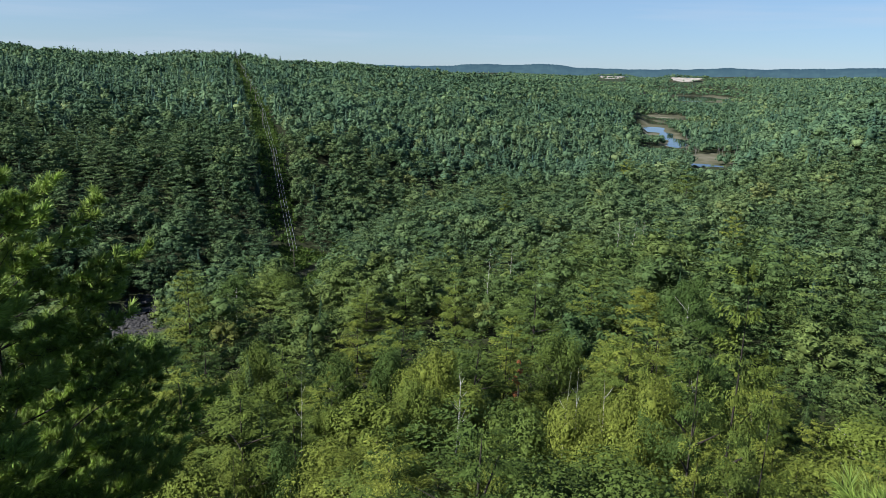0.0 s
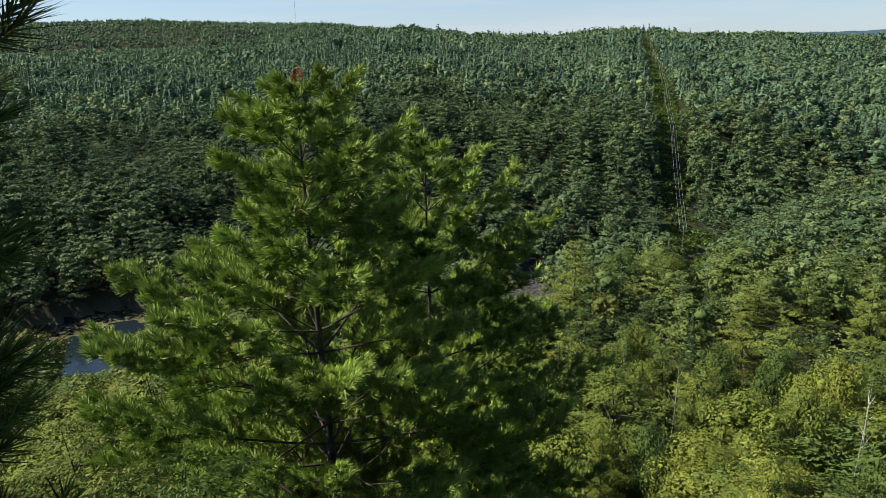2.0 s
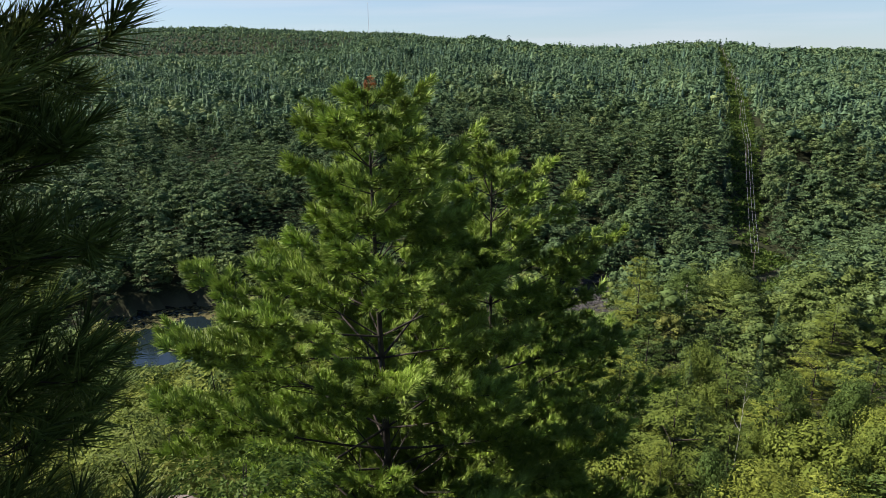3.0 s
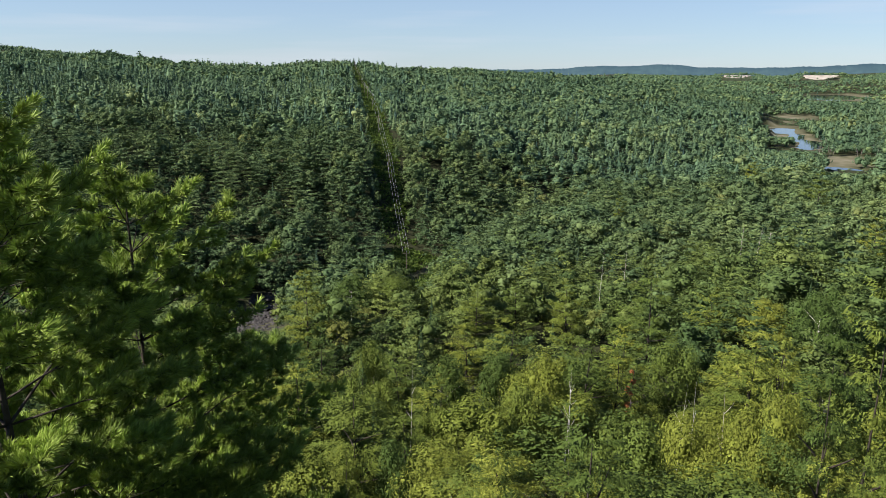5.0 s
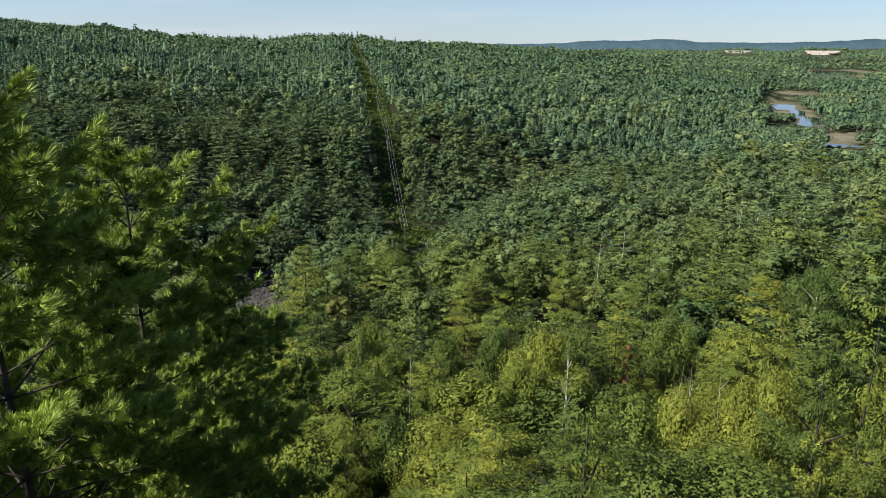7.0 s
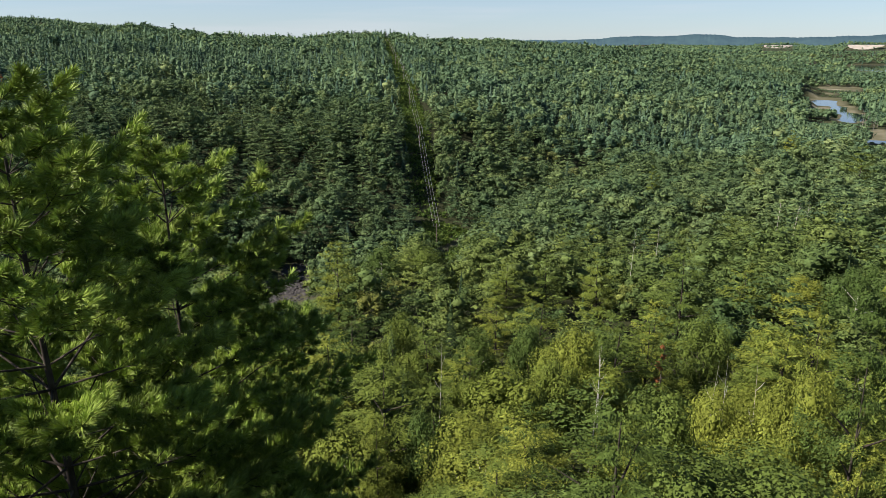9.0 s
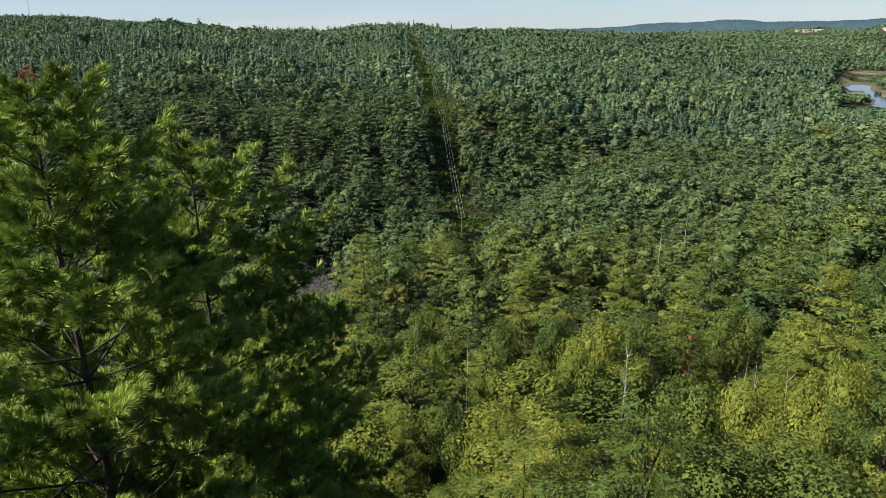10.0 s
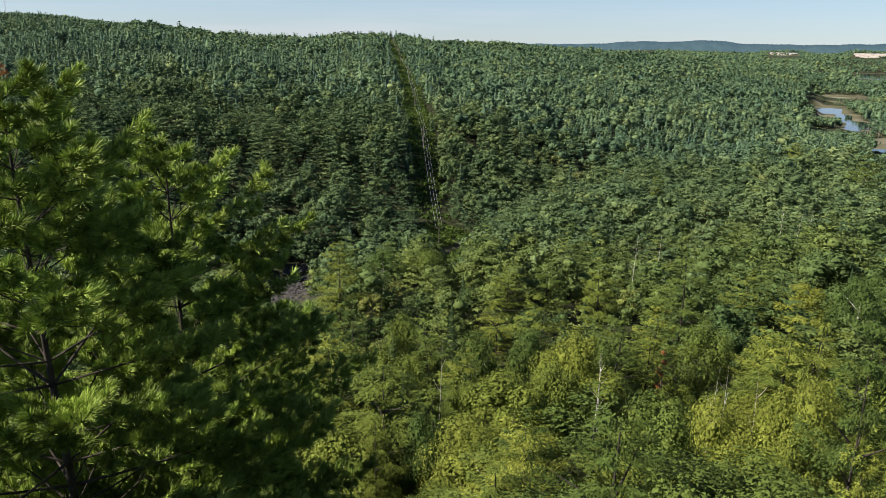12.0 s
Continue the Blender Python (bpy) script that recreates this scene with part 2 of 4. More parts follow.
def land(x, y):
    az, d = bearing(x, y)
    dc = creek_distance(az)
    cliff = table(d, (0, 2.2, 3, 5, 8, 12, 18, 28, 42, 75), (80, 79.95, 78.6, 75.5, 71.5, 66, 59, 51, 43.5, 34))
    ledge = table(d, (0, 3.2, 5.6, 6.6, 9, 14, 22, 40, 75), (80, 79.2, 77.9, 76.6, 74.2, 68, 57, 43.5, 34))
    on_ledge = step(az, 34, 54) + (1 - step(az, -60, -40))
    to_right = 1 - step(az, -16, -2)
    lower = table(d, (75, 125, 200, 300, 500, 700, 900), (34, 22, 13, 8, 5, 2.5, 1.5)) * (1 - to_right) + table(d, (75, 125, 200, 300, 500, 700, 900), (34, 28, 22, 16, 8, 2.5, 1.5)) * to_right
    cliff, ledge = np.where(d < 75, cliff, lower), np.where(d < 75, ledge, lower)
    near = cliff * (1 - on_ledge) + ledge * on_ledge + rough_land(x, y, 22) * 2.0 * step(d, 12, 60) + 0.6 * step(d, 60, 150)
    close = step((dc - d) / 90.0, 0, 1.0)
    near = near * (close + (1 - close) * (1 - step(az, -21, -18.5)))
    right = table(az, (-60, -40, -30, -25, -20), (60, 66, 52, 20, 0), 1.5) * step(d, 150, 750)
    near = near + np.where(az < -15, right, 0)
    cap = table(az, (-20, -16, -12, -6, 0, 4, 8, 11, 12.6, 14.4, 15.9, 17.2, 18.2, 20, 21.6, 23.2, 27, 29, 31, 34, 37, 40, 43, 46, 50, 56, 75, 100),
                (2, 6, 26, 46, 55, 58, 62, 64, 67, 72, 75, 79, 76, 73, 70, 69, 73, 77, 82, 88, 86, 87, 86, 70, 62, 62, 62, 60), 0.7)
    u = np.clip((d - dc) / np.maximum(1380 - dc, 150), 0, 1)
    # a steep face above the creek, a bench, then a long gentle rise to the ridge
    bluff = table(u, (0, 0.02, 0.05, 0.08, 0.11, 0.16, 0.24, 0.36, 0.65, 1), (0, 0.03, 0.15, 0.31, 0.42, 0.50, 0.57, 0.68, 0.82, 1), 0.012)
    even = 0.85 * u + 0.15 * step(u, 0, 1)
    steep = 0.45 + 0.55 * step(az, -2, 10)
    far = cap * (bluff * steep + even * (1 - steep)) + (rough_land(x, y, 70) * 3.5 + rough_land(x + 90, y, 31) * 1.5) * step(u, 0.02, 0.25) + 0.6
    side = step(d - dc, -6, 6) * step(az, -20.5, -18.5)
    z = near * (1 - side) + far * side
    # beyond the first ridge: a dip, then the distant ridges
    ridge = table(az, (-60, -29, -25, -21.5, -17.5, -13, -9, -5, 0, 20, 100), (60, 60, 50, 52, 30, 26, 34, 34, 30, 40, 60), 0.6)
    ridge2 = table(az, (20, 33, 40, 47, 54, 62, 80), (30, 84, 128, 140, 150, 140, 110), 1.5)
    out = step(d, 2500, 4400)
    z = z * (1 - out) + out * ridge
    z = z - 18 * step(d, 1400, 1700) * (1 - out) * step(az, -15, -5)
    z = np.maximum(z, ridge2 * step(d, 1500, 2500))
    z = z + rough_land(x, y, 260) * 5 * step(d, 1500, 2500) * step(np.abs(az + 19), 3, 7)
    # river flat
    flat = step(d, 520, 640) * (1 - step(d, 2500, 2900)) * (1 - step(np.abs(az + 19.5), 2.8, 4.5))
    z = z * (1 - flat) + flat * (1.2 + rough_land(x, y, 35) * 0.5)
    # beds of creek and pools
    w = table(az, (-18.4, -15, -12, 0, 12, 25, 35, 50, 62, 80), (4, 6, 8, 5, 5, 9, 6, 7, 8, 8))
    z = np.where((np.abs(d - dc) < w) & (az > -18.5) & (az < 100), np.minimum(z, -0.9), z)
    ms = marsh_share(x, y)
    z = np.where(ms < 1.25, np.minimum(z, 0.35 + 1.6 * step(ms, 0.9, 1.25) + rough_land(x, y, 6) * 0.18), z)
    # the hillocks into which the sand pits are cut
    for a, r, w, top in PITS:
        side = np.abs(az - a) * np.pi / 180 * r
        z = np.maximum(z, top * step(d, r + 15, r + 75) * (1 - step(d, r + 200, r + 520)) * (1 - step(side, w * 0.55, w * 1.7)))
    return np.where(pool_depth(az, d) < 1, np.minimum(z, -1.0), z)


LINE_A, LINE_B = np.array(place(12.95, 283)), np.array(place(16.3, 1400))


def line_offset(x, y):
    """Distance from the middle of the power line's clearing, and metres along it."""
    t = LINE_B - LINE_A
    t = t / np.linalg.norm(t)
    dx, dy = x - LINE_A[0], y - LINE_A[1]
    return dx * t[1] - dy * t[0], dx * t[0] + dy * t[1]





def open_land(x, y, trees=True):
    """Where no trees grow; without trees, how bare the soil is."""
    az, d = bearing(x, y)
    o, s = line_offset(x, y)
    cut = (o > -6.8 + 0.8 * np.sin(s / 23)) & (o < 8.0 + 1.2 * np.sin(s / 31 + 1)) & (s > -10) & (s < 1130)
    cut &= trees
    dc = creek_distance(az)
    w = table(az, (-18.4, -15, -12, 0, 12, 25, 35, 50, 62, 80), (5, 7, 9, 7, 6, 10, 7, 8, 9, 9))
    bank = (np.abs(d - dc) < w + 0.5) & (az > -18.5) & (az < 100)
    bank |= np.hypot((az - 11.5) * np.pi / 180 * 270 / 13, (d - 270) / 18) < 1
    bank |= np.hypot((az - 25.5) * np.pi / 180 * 215 / 11, (d - 214) / 26) < 1
    pools = pool_depth(az, d) < 1.0
    marsh = marsh_share(x, y) < 1
    pits = np.zeros(np.shape(x), bool)
    for a, r, wd, top in PITS:
        pits |= (np.abs(az - a) * np.pi / 180 * r < wd * 0.5) & (d > r - 10) & (d < r + 80)
    if not trees:
        return np.maximum((pools | marsh | pits) * 1.0, bank * 0.3)
    return cut | bank | pools | marsh | pits


def build_ground():
    az = np.concatenate([np.arange(-48, 100, 0.7), np.arange(100, 312, 4.0)])
    r = np.concatenate([[0.0], np.geomspace(0.8, 150, 70), np.arange(153, 330, 3), np.arange(330, 1250, 10), np.geomspace(1260, 4950, 60)])
    A, R = np.meshgrid(az, r)
    x, y = place(A, R)
    z = land(x, y)
    n, m = A.shape
    i, j = np.meshgrid(np.arange(n - 1), np.arange(m), indexing="ij")
    k = (j + 1) % m
    f = np.stack([i * m + j, (i + 1) * m + j, (i + 1) * m + k, i * m + k], -1).reshape(-1, 4)
    v = np.stack([x, y, z], -1).reshape(-1, 3)
    me = mesh_of("ground", v, f, [M_GROUND], open_land(x, y, False).ravel(), smooth=True, attr="open_land")
    return tagged(new("ground", me), "dark forest floor of valley, hillsides and lookout", "ground", kind="structure")


build_ground()
WA, WR = np.meshgrid(np.arange(-28, 96, 2.0), np.array((120.0, 200, 300, 500, 800, 1200, 1700, 2200, 2800)))
wx, wy = place(WA, WR)
rows, cols = WA.shape
wf = np.array([(i * cols + j, i * cols + j + 1, (i + 1) * cols + j + 1, (i + 1) * cols + j) for i in range(rows - 1) for j in range(cols - 1)])
wm = mesh_of("water", np.stack([wx, wy, np.zeros_like(wx)], -1).reshape(-1, 3), wf, [M_WATER])
tagged(new("water", wm), "still dark creek and river reflecting the sky", "water", kind="structure")


# ---------------------------------------------------------------- tree shapes
_bm = bmesh.new()
bmesh.ops.create_icosphere(_bm, subdivisions=1, radius=1.0)
ICO_V = np.array([v.co[:] for v in _bm.verts])
ICO_F = np.array([[v.index for v in f.verts] for f in _bm.faces])
_bm.free()


def tiers(rng, rows, sides, jag):
    """Stacked ragged cones: rows of (height of the rim, height of the tip, radius). Triangles."""
    out = []
    for i, (z0, z1, r) in enumerate(rows):
        w = np.arange(sides) * 2 * np.pi / sides + rng.uniform(0, 6)
        q = r * (1 + jag * rng.uniform(-1, 1, sides))
        rim = np.stack([np.cos(w) * q, np.sin(w) * q, z0 + (z1 - z0) * 0.25 * rng.uniform(-1, 1, sides)], 1)
        tip = np.array([[rng.normal() * 0.08 * r, rng.normal() * 0.08 * r, z1]])
        f = np.array([(j, (j + 1) % sides, sides) for j in range(sides)])
        out.append((np.concatenate([rim, tip]), f))
    return merge(out)


def solid(kind, rng, fine):
    """The body of a tree of unit height and unit crown radius, fine = 2 (closer) to 0 (far). Triangles."""
    if kind == "spruce":
        n = (2, 4, 7)[fine]
        rows = [(0.10 + 0.86 * i / n, min(1.0, 0.10 + 0.86 * (i + 1.9) / n), (1 - i / n) ** 0.85 * rng.uniform(0.85, 1.05)) for i in range(n)]
        return tiers(rng, rows, (5, 6, 8)[fine], 0.25)
    if kind == "pine":
        n = (2, 5, 7)[fine]
        rows = [(0.24 + 0.68 * i / n, min(1.0, 0.24 + 0.68 * (i + 1.5) / n), (1 - 0.86 * (i / n) ** 1.1) * rng.uniform(0.7, 1.05)) for i in range(n)]
        return tiers(rng, rows, (6, 7, 7)[fine], 0.40)
    if fine == 0:
        v = np.array([(1, 0, 0), (-0.4, 0.9, 0), (-0.5, -0.85, 0.05), (0.1, 0, 1.0), (0, 0, -0.9)]) * (1 + rng.uniform(-0.2, 0.2, (5, 1)))
        return v * (0.8, 0.8, 0.3) + (0, 0, 0.62), np.array([(0, 1, 3), (1, 2, 3), (2, 0, 3), (1, 0, 4), (2, 1, 4), (0, 2, 4)])
    n = (1, 4, 5)[fine]
    out = []
    for i in range(n):
        a = i * 2.4 + rng.uniform(0, 1)
        off = 0.0 if n == 1 else 0.36
        c = np.array([math.cos(a) * off, math.sin(a) * off, 0.62 + (0 if n == 1 else rng.uniform(-0.16, 0.16))])
        s = np.array([1, 1, 0.36]) if n == 1 else np.array([0.50, 0.50, 0.21]) * rng.uniform(0.8, 1.15)
        out.append((ICO_V * (1 + rng.uniform(-0.24, 0.24, (12, 1))) * s + c, ICO_F))
    return merge(out)


def broadleaf_crown(rng, h, r, n, size, lobes=12):
    """Leaves over a heap of rounded lobes, more and smaller ones on finer trees."""
    if n > 3000:
        lobes = 20
    a = np.arange(lobes) * 2.4 + rng.uniform(0, 1, lobes)
    zz = np.linspace(0.40, 0.88, lobes) + rng.uniform(-0.05, 0.05, lobes)
    out = r * np.interp(zz, (0.36, 0.62, 0.9), (0.50, 0.68, 0.22)) * rng.uniform(0.7, 1.15, lobes)
    c = np.stack([np.cos(a) * out, np.sin(a) * out, zz * h], 1)
    lr = rng.uniform(0.24, 0.46, lobes) * r * (12 / lobes) ** 0.33
    i = rng.integers(0, lobes, n)
    d = unit(rng.normal(size=(n, 3)) + (0, 0, 0.35))
    p = c[i] + d * lr[i, None] * rng.uniform(0.66, 1.10, (n, 1))
    middle = np.array([0, 0, 0.5 * h])
    return p, d * 1.3 + unit(p - middle) * 0.6 + rng.normal(size=(n, 3)) * 0.4, None, rng.uniform(0.6, 1.2, n) * size, lobe_bodies(rng, (c, lr), 0.34 if n > 3000 else 0.56)


def lobe_bodies(rng, lobes, share):
    return merge([(ICO_V * (1 + rng.uniform(-0.22, 0.22, (12, 1))) * q * share + c, ICO_F) for c, q in zip(*lobes)])


def pine_crown(rng, h, r, n, size, start=0.22):
    """Flat feathery boughs in loose whorls."""
    whorls, arms = (9, 5) if n > 1000 else (7, 4)
    w = ((1 - np.arange(whorls) / (whorls - 1)) ** 1.1 + 0.10)
    wi = rng.choice(whorls, n, p=w / w.sum())
    t = wi / (whorls - 1)
    arm = rng.integers(0, arms, n)
    jit, reach = rng.uniform(-0.5, 0.5, (whorls, arms)), rng.uniform(0.45, 1.15, (whorls, arms))
    tilt, lift = rng.uniform(-0.10, 0.22, (whorls, arms)), rng.uniform(-0.5, 0.5, (whorls, arms))
    ang = arm * 2 * np.pi / arms + wi * 1.7 + jit[wi, arm]
    L = r * np.interp(t, (0, 0.25, 0.7, 1), (0.9, 1.0, 0.74, 0.36)) * reach[wi, arm]
    s = rng.uniform(0.06, 1, n) ** 0.55
    out = np.stack([np.cos(ang), np.sin(ang), np.zeros(n)], 1)
    lat = np.stack([-np.sin(ang), np.cos(ang), np.zeros(n)], 1)
    base = (start + (0.96 - start) * (t + lift[wi, arm] / whorls * 0.7)) * h
    side = rng.normal(size=n) * 0.24 * L * np.sqrt(np.maximum(1.2 - s, 0.05)) * np.sqrt(s)
    p = out * (L * s)[:, None] + lat * side[:, None]
    p[:, 2] = base + L * s * tilt[wi, arm] + 0.12 * L * s * s - 0.2 * np.abs(side) + rng.normal(size=n) * (0.026 * L + 0.003 * h)
    nm = np.stack([rng.normal(size=n) * 0.38, rng.normal(size=n) * 0.38, np.ones(n)], 1) + out * 0.4
    return p, nm, out + lat * (np.sign(side) * 0.6)[:, None], rng.uniform(0.7, 1.3, n) * size, None


def spruce_crown(rng, h, r, n, size):
    t = 1 - np.sqrt(rng.uniform(0.0, 1, n))
    ang = rng.uniform(0, 2 * np.pi, n)
    R = r * (1 - t) ** 0.9 * rng.uniform(0.55, 1.1, n) * (0.85 + 0.15 * np.sin(t * 60))
    out = np.stack([np.cos(ang), np.sin(ang), np.zeros(n)], 1)
    p = out * R[:, None]
    p[:, 2] = h * (0.12 + 0.88 * t) - R * 0.25
    nm = out * 0.8 + (0, 0, 0.7) + rng.normal(size=(n, 3)) * 0.3
    return p, nm, out - (0, 0, 0.5), rng.uniform(0.8, 1.2, n) * size * (0.5 + 0.5 * (1 - t)), None


CROWNS = {"pine": pine_crown, "spruce": spruce_crown, "broadleaf": broadleaf_crown}
ASPECT = {"pine": 0.42, "spruce": 0.45, "broadleaf": 0.75}


# ---------------------------------------------------------------- forest
rng = np.random.default_rng(7)


def scatter(d0, d1, spacing, az0, az1):
    """Jittered places over a ring sector, clear of open land and of the lookout."""
    g = np.arange(-d1, d1, spacing)
    X, Y = np.meshgrid(g, g)
    X = X.ravel() + rng.uniform(-0.45, 0.45, X.size) * spacing
    Y = Y.ravel() + rng.uniform(-0.45, 0.45, Y.size) * spacing
    az, d = bearing(X, Y)
    k = (d > d0) & (d < d1) & (az > az0) & (az < az1)
    X, Y = X[k], Y[k]
    k = ~open_land(X, Y) & ((rough_land(X, Y, 13) < 0.84) | (rng.uniform(size=X.size) < 0.3))
    return X[k], Y[k]


def choose_kinds(x, y):
    """0 pine, 1 spruce, 2 broadleaf: pines and spruces across the creek, mixed wood on this side."""
    az, d = bearing(x, y)
    dc = creek_distance(az)
    across = (d > dc) & (az > -19)
    patch = rough_land(x, y, 45) * 0.5 + rough_land(x + 300, y, 130) * 0.5
    q = rng.uniform(0, 1, x.size) + patch * 0.38
    left = step(az, 10, 17)
    up = step(d, 430, 560)
    top = step(d, 900, 1150)
    pines = np.where(across, 0.24 + 0.20 * left - 0.08 * up, 0.30)
    spruces = np.where(across, 0.03 + 0.02 * left + (0.10 + 0.14 * left) * up, 0.04) * (1 - 0.75 * top)
    pines = pines * (1 - 0.45 * top)
    return np.where(q < pines, 0, np.where(q < pines + spruces, 1, 2))


KINDS = ("pine", "spruce", "broadleaf")
LEAF = {"pine": M_PINE, "spruce": M_SPRUCE, "broadleaf": M_LEAF}
HEIGHT = {"pine": (11, 18), "spruce": (9, 14), "broadleaf": (9, 14)}
WIDTH = {"pine": (0.26, 0.36), "spruce": (0.16, 0.23), "broadleaf": (0.32, 0.46)}


def forest(name, label, x, y, fine, n_cards, card, variants, scale=1.0, wide=1.0, leaves=None):
    """Joined trees, one object for each kind."""
    kinds = choose_kinds(x, y)
    for ki, kind in enumerate(KINDS):
        sel = np.flatnonzero(kinds == ki)
        if not len(sel):
            continue
        vs, fs, ts, base = [], [], [], 0
        which = rng.integers(0, variants, len(sel))
        for var in range(variants):
            s = sel[which == var]
            if not len(s):
                continue
            v0, f0 = tree_unit(kind, fine, n_cards, card)
            h = rng.uniform(*HEIGHT[kind], len(s)) * scale * (1.12 - 0.45 * rng.uniform(0, 1, len(s)) ** 2)
            h = h * (1 + np.clip(0.26 * rough_land(x[s], y[s], 27), -0.35, 0.22))
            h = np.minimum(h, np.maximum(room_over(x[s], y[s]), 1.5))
            r = np.maximum(h, 5) * wide * rng.uniform(*WIDTH[kind], len(s))
            o, along = line_offset(x[s], y[s])
            beside = np.where((along > -20) & (along < 1130), np.maximum(np.maximum(-5.0 - o, o - 5.5), 1.0), 99.0)
            r = np.minimum(r, beside + 0.6)
            a = rng.uniform(0, 2 * np.pi, len(s))
            c, sn = np.cos(a) * r, np.sin(a) * r
            V = np.stack([v0[None, :, 0] * c[:, None] - v0[None, :, 1] * sn[:, None] + x[s, None],
                          v0[None, :, 0] * sn[:, None] + v0[None, :, 1] * c[:, None] + y[s, None],
                          v0[None, :, 2] * h[:, None] + land(x[s], y[s])[:, None] - 0.3], -1)
            F = f0[None] + (np.arange(len(s)) * len(v0))[:, None, None] + base
            ta, td = bearing(x[s], y[s])
            # darker tint low on the slope across the creek, lighter at short distance
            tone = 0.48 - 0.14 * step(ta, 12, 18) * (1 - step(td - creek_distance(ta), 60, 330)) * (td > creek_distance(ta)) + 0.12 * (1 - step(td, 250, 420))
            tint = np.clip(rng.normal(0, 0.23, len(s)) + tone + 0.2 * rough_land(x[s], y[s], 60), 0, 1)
            vs.append(V.reshape(-1, 3))
            fs.append(F.reshape(-1, 3))
            ts.append(np.repeat(tint, len(v0)))
            base += V.shape[0] * V.shape[1]
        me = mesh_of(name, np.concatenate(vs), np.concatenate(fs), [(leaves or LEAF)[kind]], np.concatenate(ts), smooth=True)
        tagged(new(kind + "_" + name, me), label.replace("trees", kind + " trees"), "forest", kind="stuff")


def tree_unit(kind, fine, n, card):
    """A tree of unit height and unit crown radius: body and sprays; card is a share of the radius."""
    stretch = {"pine": 0.29, "spruce": 0.19, "broadleaf": 0.37}[kind]
    if fine == 2 and kind == "pine":
        n = int(n * 1.7)
    p, nm, along, s, lobes = CROWNS[kind](rng, 1.0, stretch, n, card * stretch)
    v, f = cards(rng, p, nm, s * 1.25, s * 1.25 * ASPECT[kind], along)
    v = v / (stretch, stretch, 1)
    if fine == 2 and kind == "pine":
        return v, f
    if fine == 2 and lobes:
        body, bf = lobes
        body = body / (stretch, stretch, 1)
    else:
        body, bf = solid(kind, rng, fine)
        shrink = {"pine": (0.55, 0.40, 0.3), "spruce": (0.75, 0.60, 0.45), "broadleaf": (0.80, 0.80, 1.0)}[kind][fine]
        body = body * (shrink, shrink, 0.95)
    return merge([(body, bf), (v, f)])


NEAR_TO = 430
x, y = scatter(330, 820, 7.2, -42, 76)
k = np.hypot(x, y) > NEAR_TO + np.clip(rng.normal(size=x.size) * 30, -80, 80)
x, y = x[k], y[k]
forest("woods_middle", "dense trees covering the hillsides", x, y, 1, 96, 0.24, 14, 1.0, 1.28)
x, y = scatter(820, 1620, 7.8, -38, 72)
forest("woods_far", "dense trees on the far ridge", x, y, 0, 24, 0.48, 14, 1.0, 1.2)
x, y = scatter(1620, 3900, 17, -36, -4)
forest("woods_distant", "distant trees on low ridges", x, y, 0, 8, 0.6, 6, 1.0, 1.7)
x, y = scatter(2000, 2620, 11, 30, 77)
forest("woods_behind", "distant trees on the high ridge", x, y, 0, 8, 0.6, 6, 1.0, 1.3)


# ---------------------------------------------------------------- single trees below the lookout
def tree_thing(kind, rng, h, n, size, bark):
    """A tree > trunk, crown."""
    r = h * sum(WIDTH[kind]) / 2
    root = new(kind + "_tree")
    lean = rng.normal(size=2) * 0.03
    hs = np.linspace(0, 0.95 if kind != "broadleaf" else 0.75, 6)
    pieces = [tube([(lean[0] * t * h + 0.1 * math.sin(t * 7), lean[1] * t * h, t * h - 0.3) for t in hs], [0.012 * h * (1.05 - t) for t in hs])]
    for i in range(7):
        t = rng.uniform(0.35, 0.7)
        a = rng.uniform(0, 6.28)
        L = r * rng.uniform(0.35, 0.6)
        pieces.append(tube([(lean[0] * t * h, lean[1] * t * h, t * h), (0.5 * L * math.cos(a), 0.5 * L * math.sin(a), t * h + 0.25 * L), (L * math.cos(a), L * math.sin(a), t * h + 0.5 * L)],
                           [0.005 * h, 0.003 * h, 0.001 * h], 4))
    v, f = merge(pieces)
    child("trunk", mesh_of("trunk", v, f, [bark], smooth=True), root)
    p, nm, along, s, lobes = CROWNS[kind](rng, h, r, n, size)
    sprays = cards(rng, p, nm, s * 1.45, s * 1.45 * ASPECT[kind], along, -0.1 if kind == "pine" else 0.22)
    v, f = merge([lobes, sprays]) if lobes else sprays
    child("crown", mesh_of("crown", v, f, [SINGLE_LEAF[kind]], smooth=True), root)
    return root


SINGLE_LEAF = {
    "pine": leaf_material("pine_needles_single", ((0.0, (0.050, 0.085, 0.020)), (0.5, (0.110, 0.144, 0.025)), (1.0, (0.175, 0.201, 0.032))), 0.10, 0.6, 0.2, True, 0.9, 0, 0.28),
    "spruce": leaf_material("spruce_needles_single", ((0.0, (0.034, 0.067, 0.029)), (1.0, (0.074, 0.113, 0.036))), 0.15, 0.6, 0.25, True, 0.9, 0, 0.3),
    "broadleaf": leaf_material("broad_leaves_single", ((0.0, (0.058, 0.096, 0.023)), (0.5, (0.121, 0.156, 0.026)), (0.9, (0.151, 0.179, 0.029)), (1.0, (0.164, 0.179, 0.031))), 0.12, 0.6, 0.2, True, 0.9, 0, 0.28)}
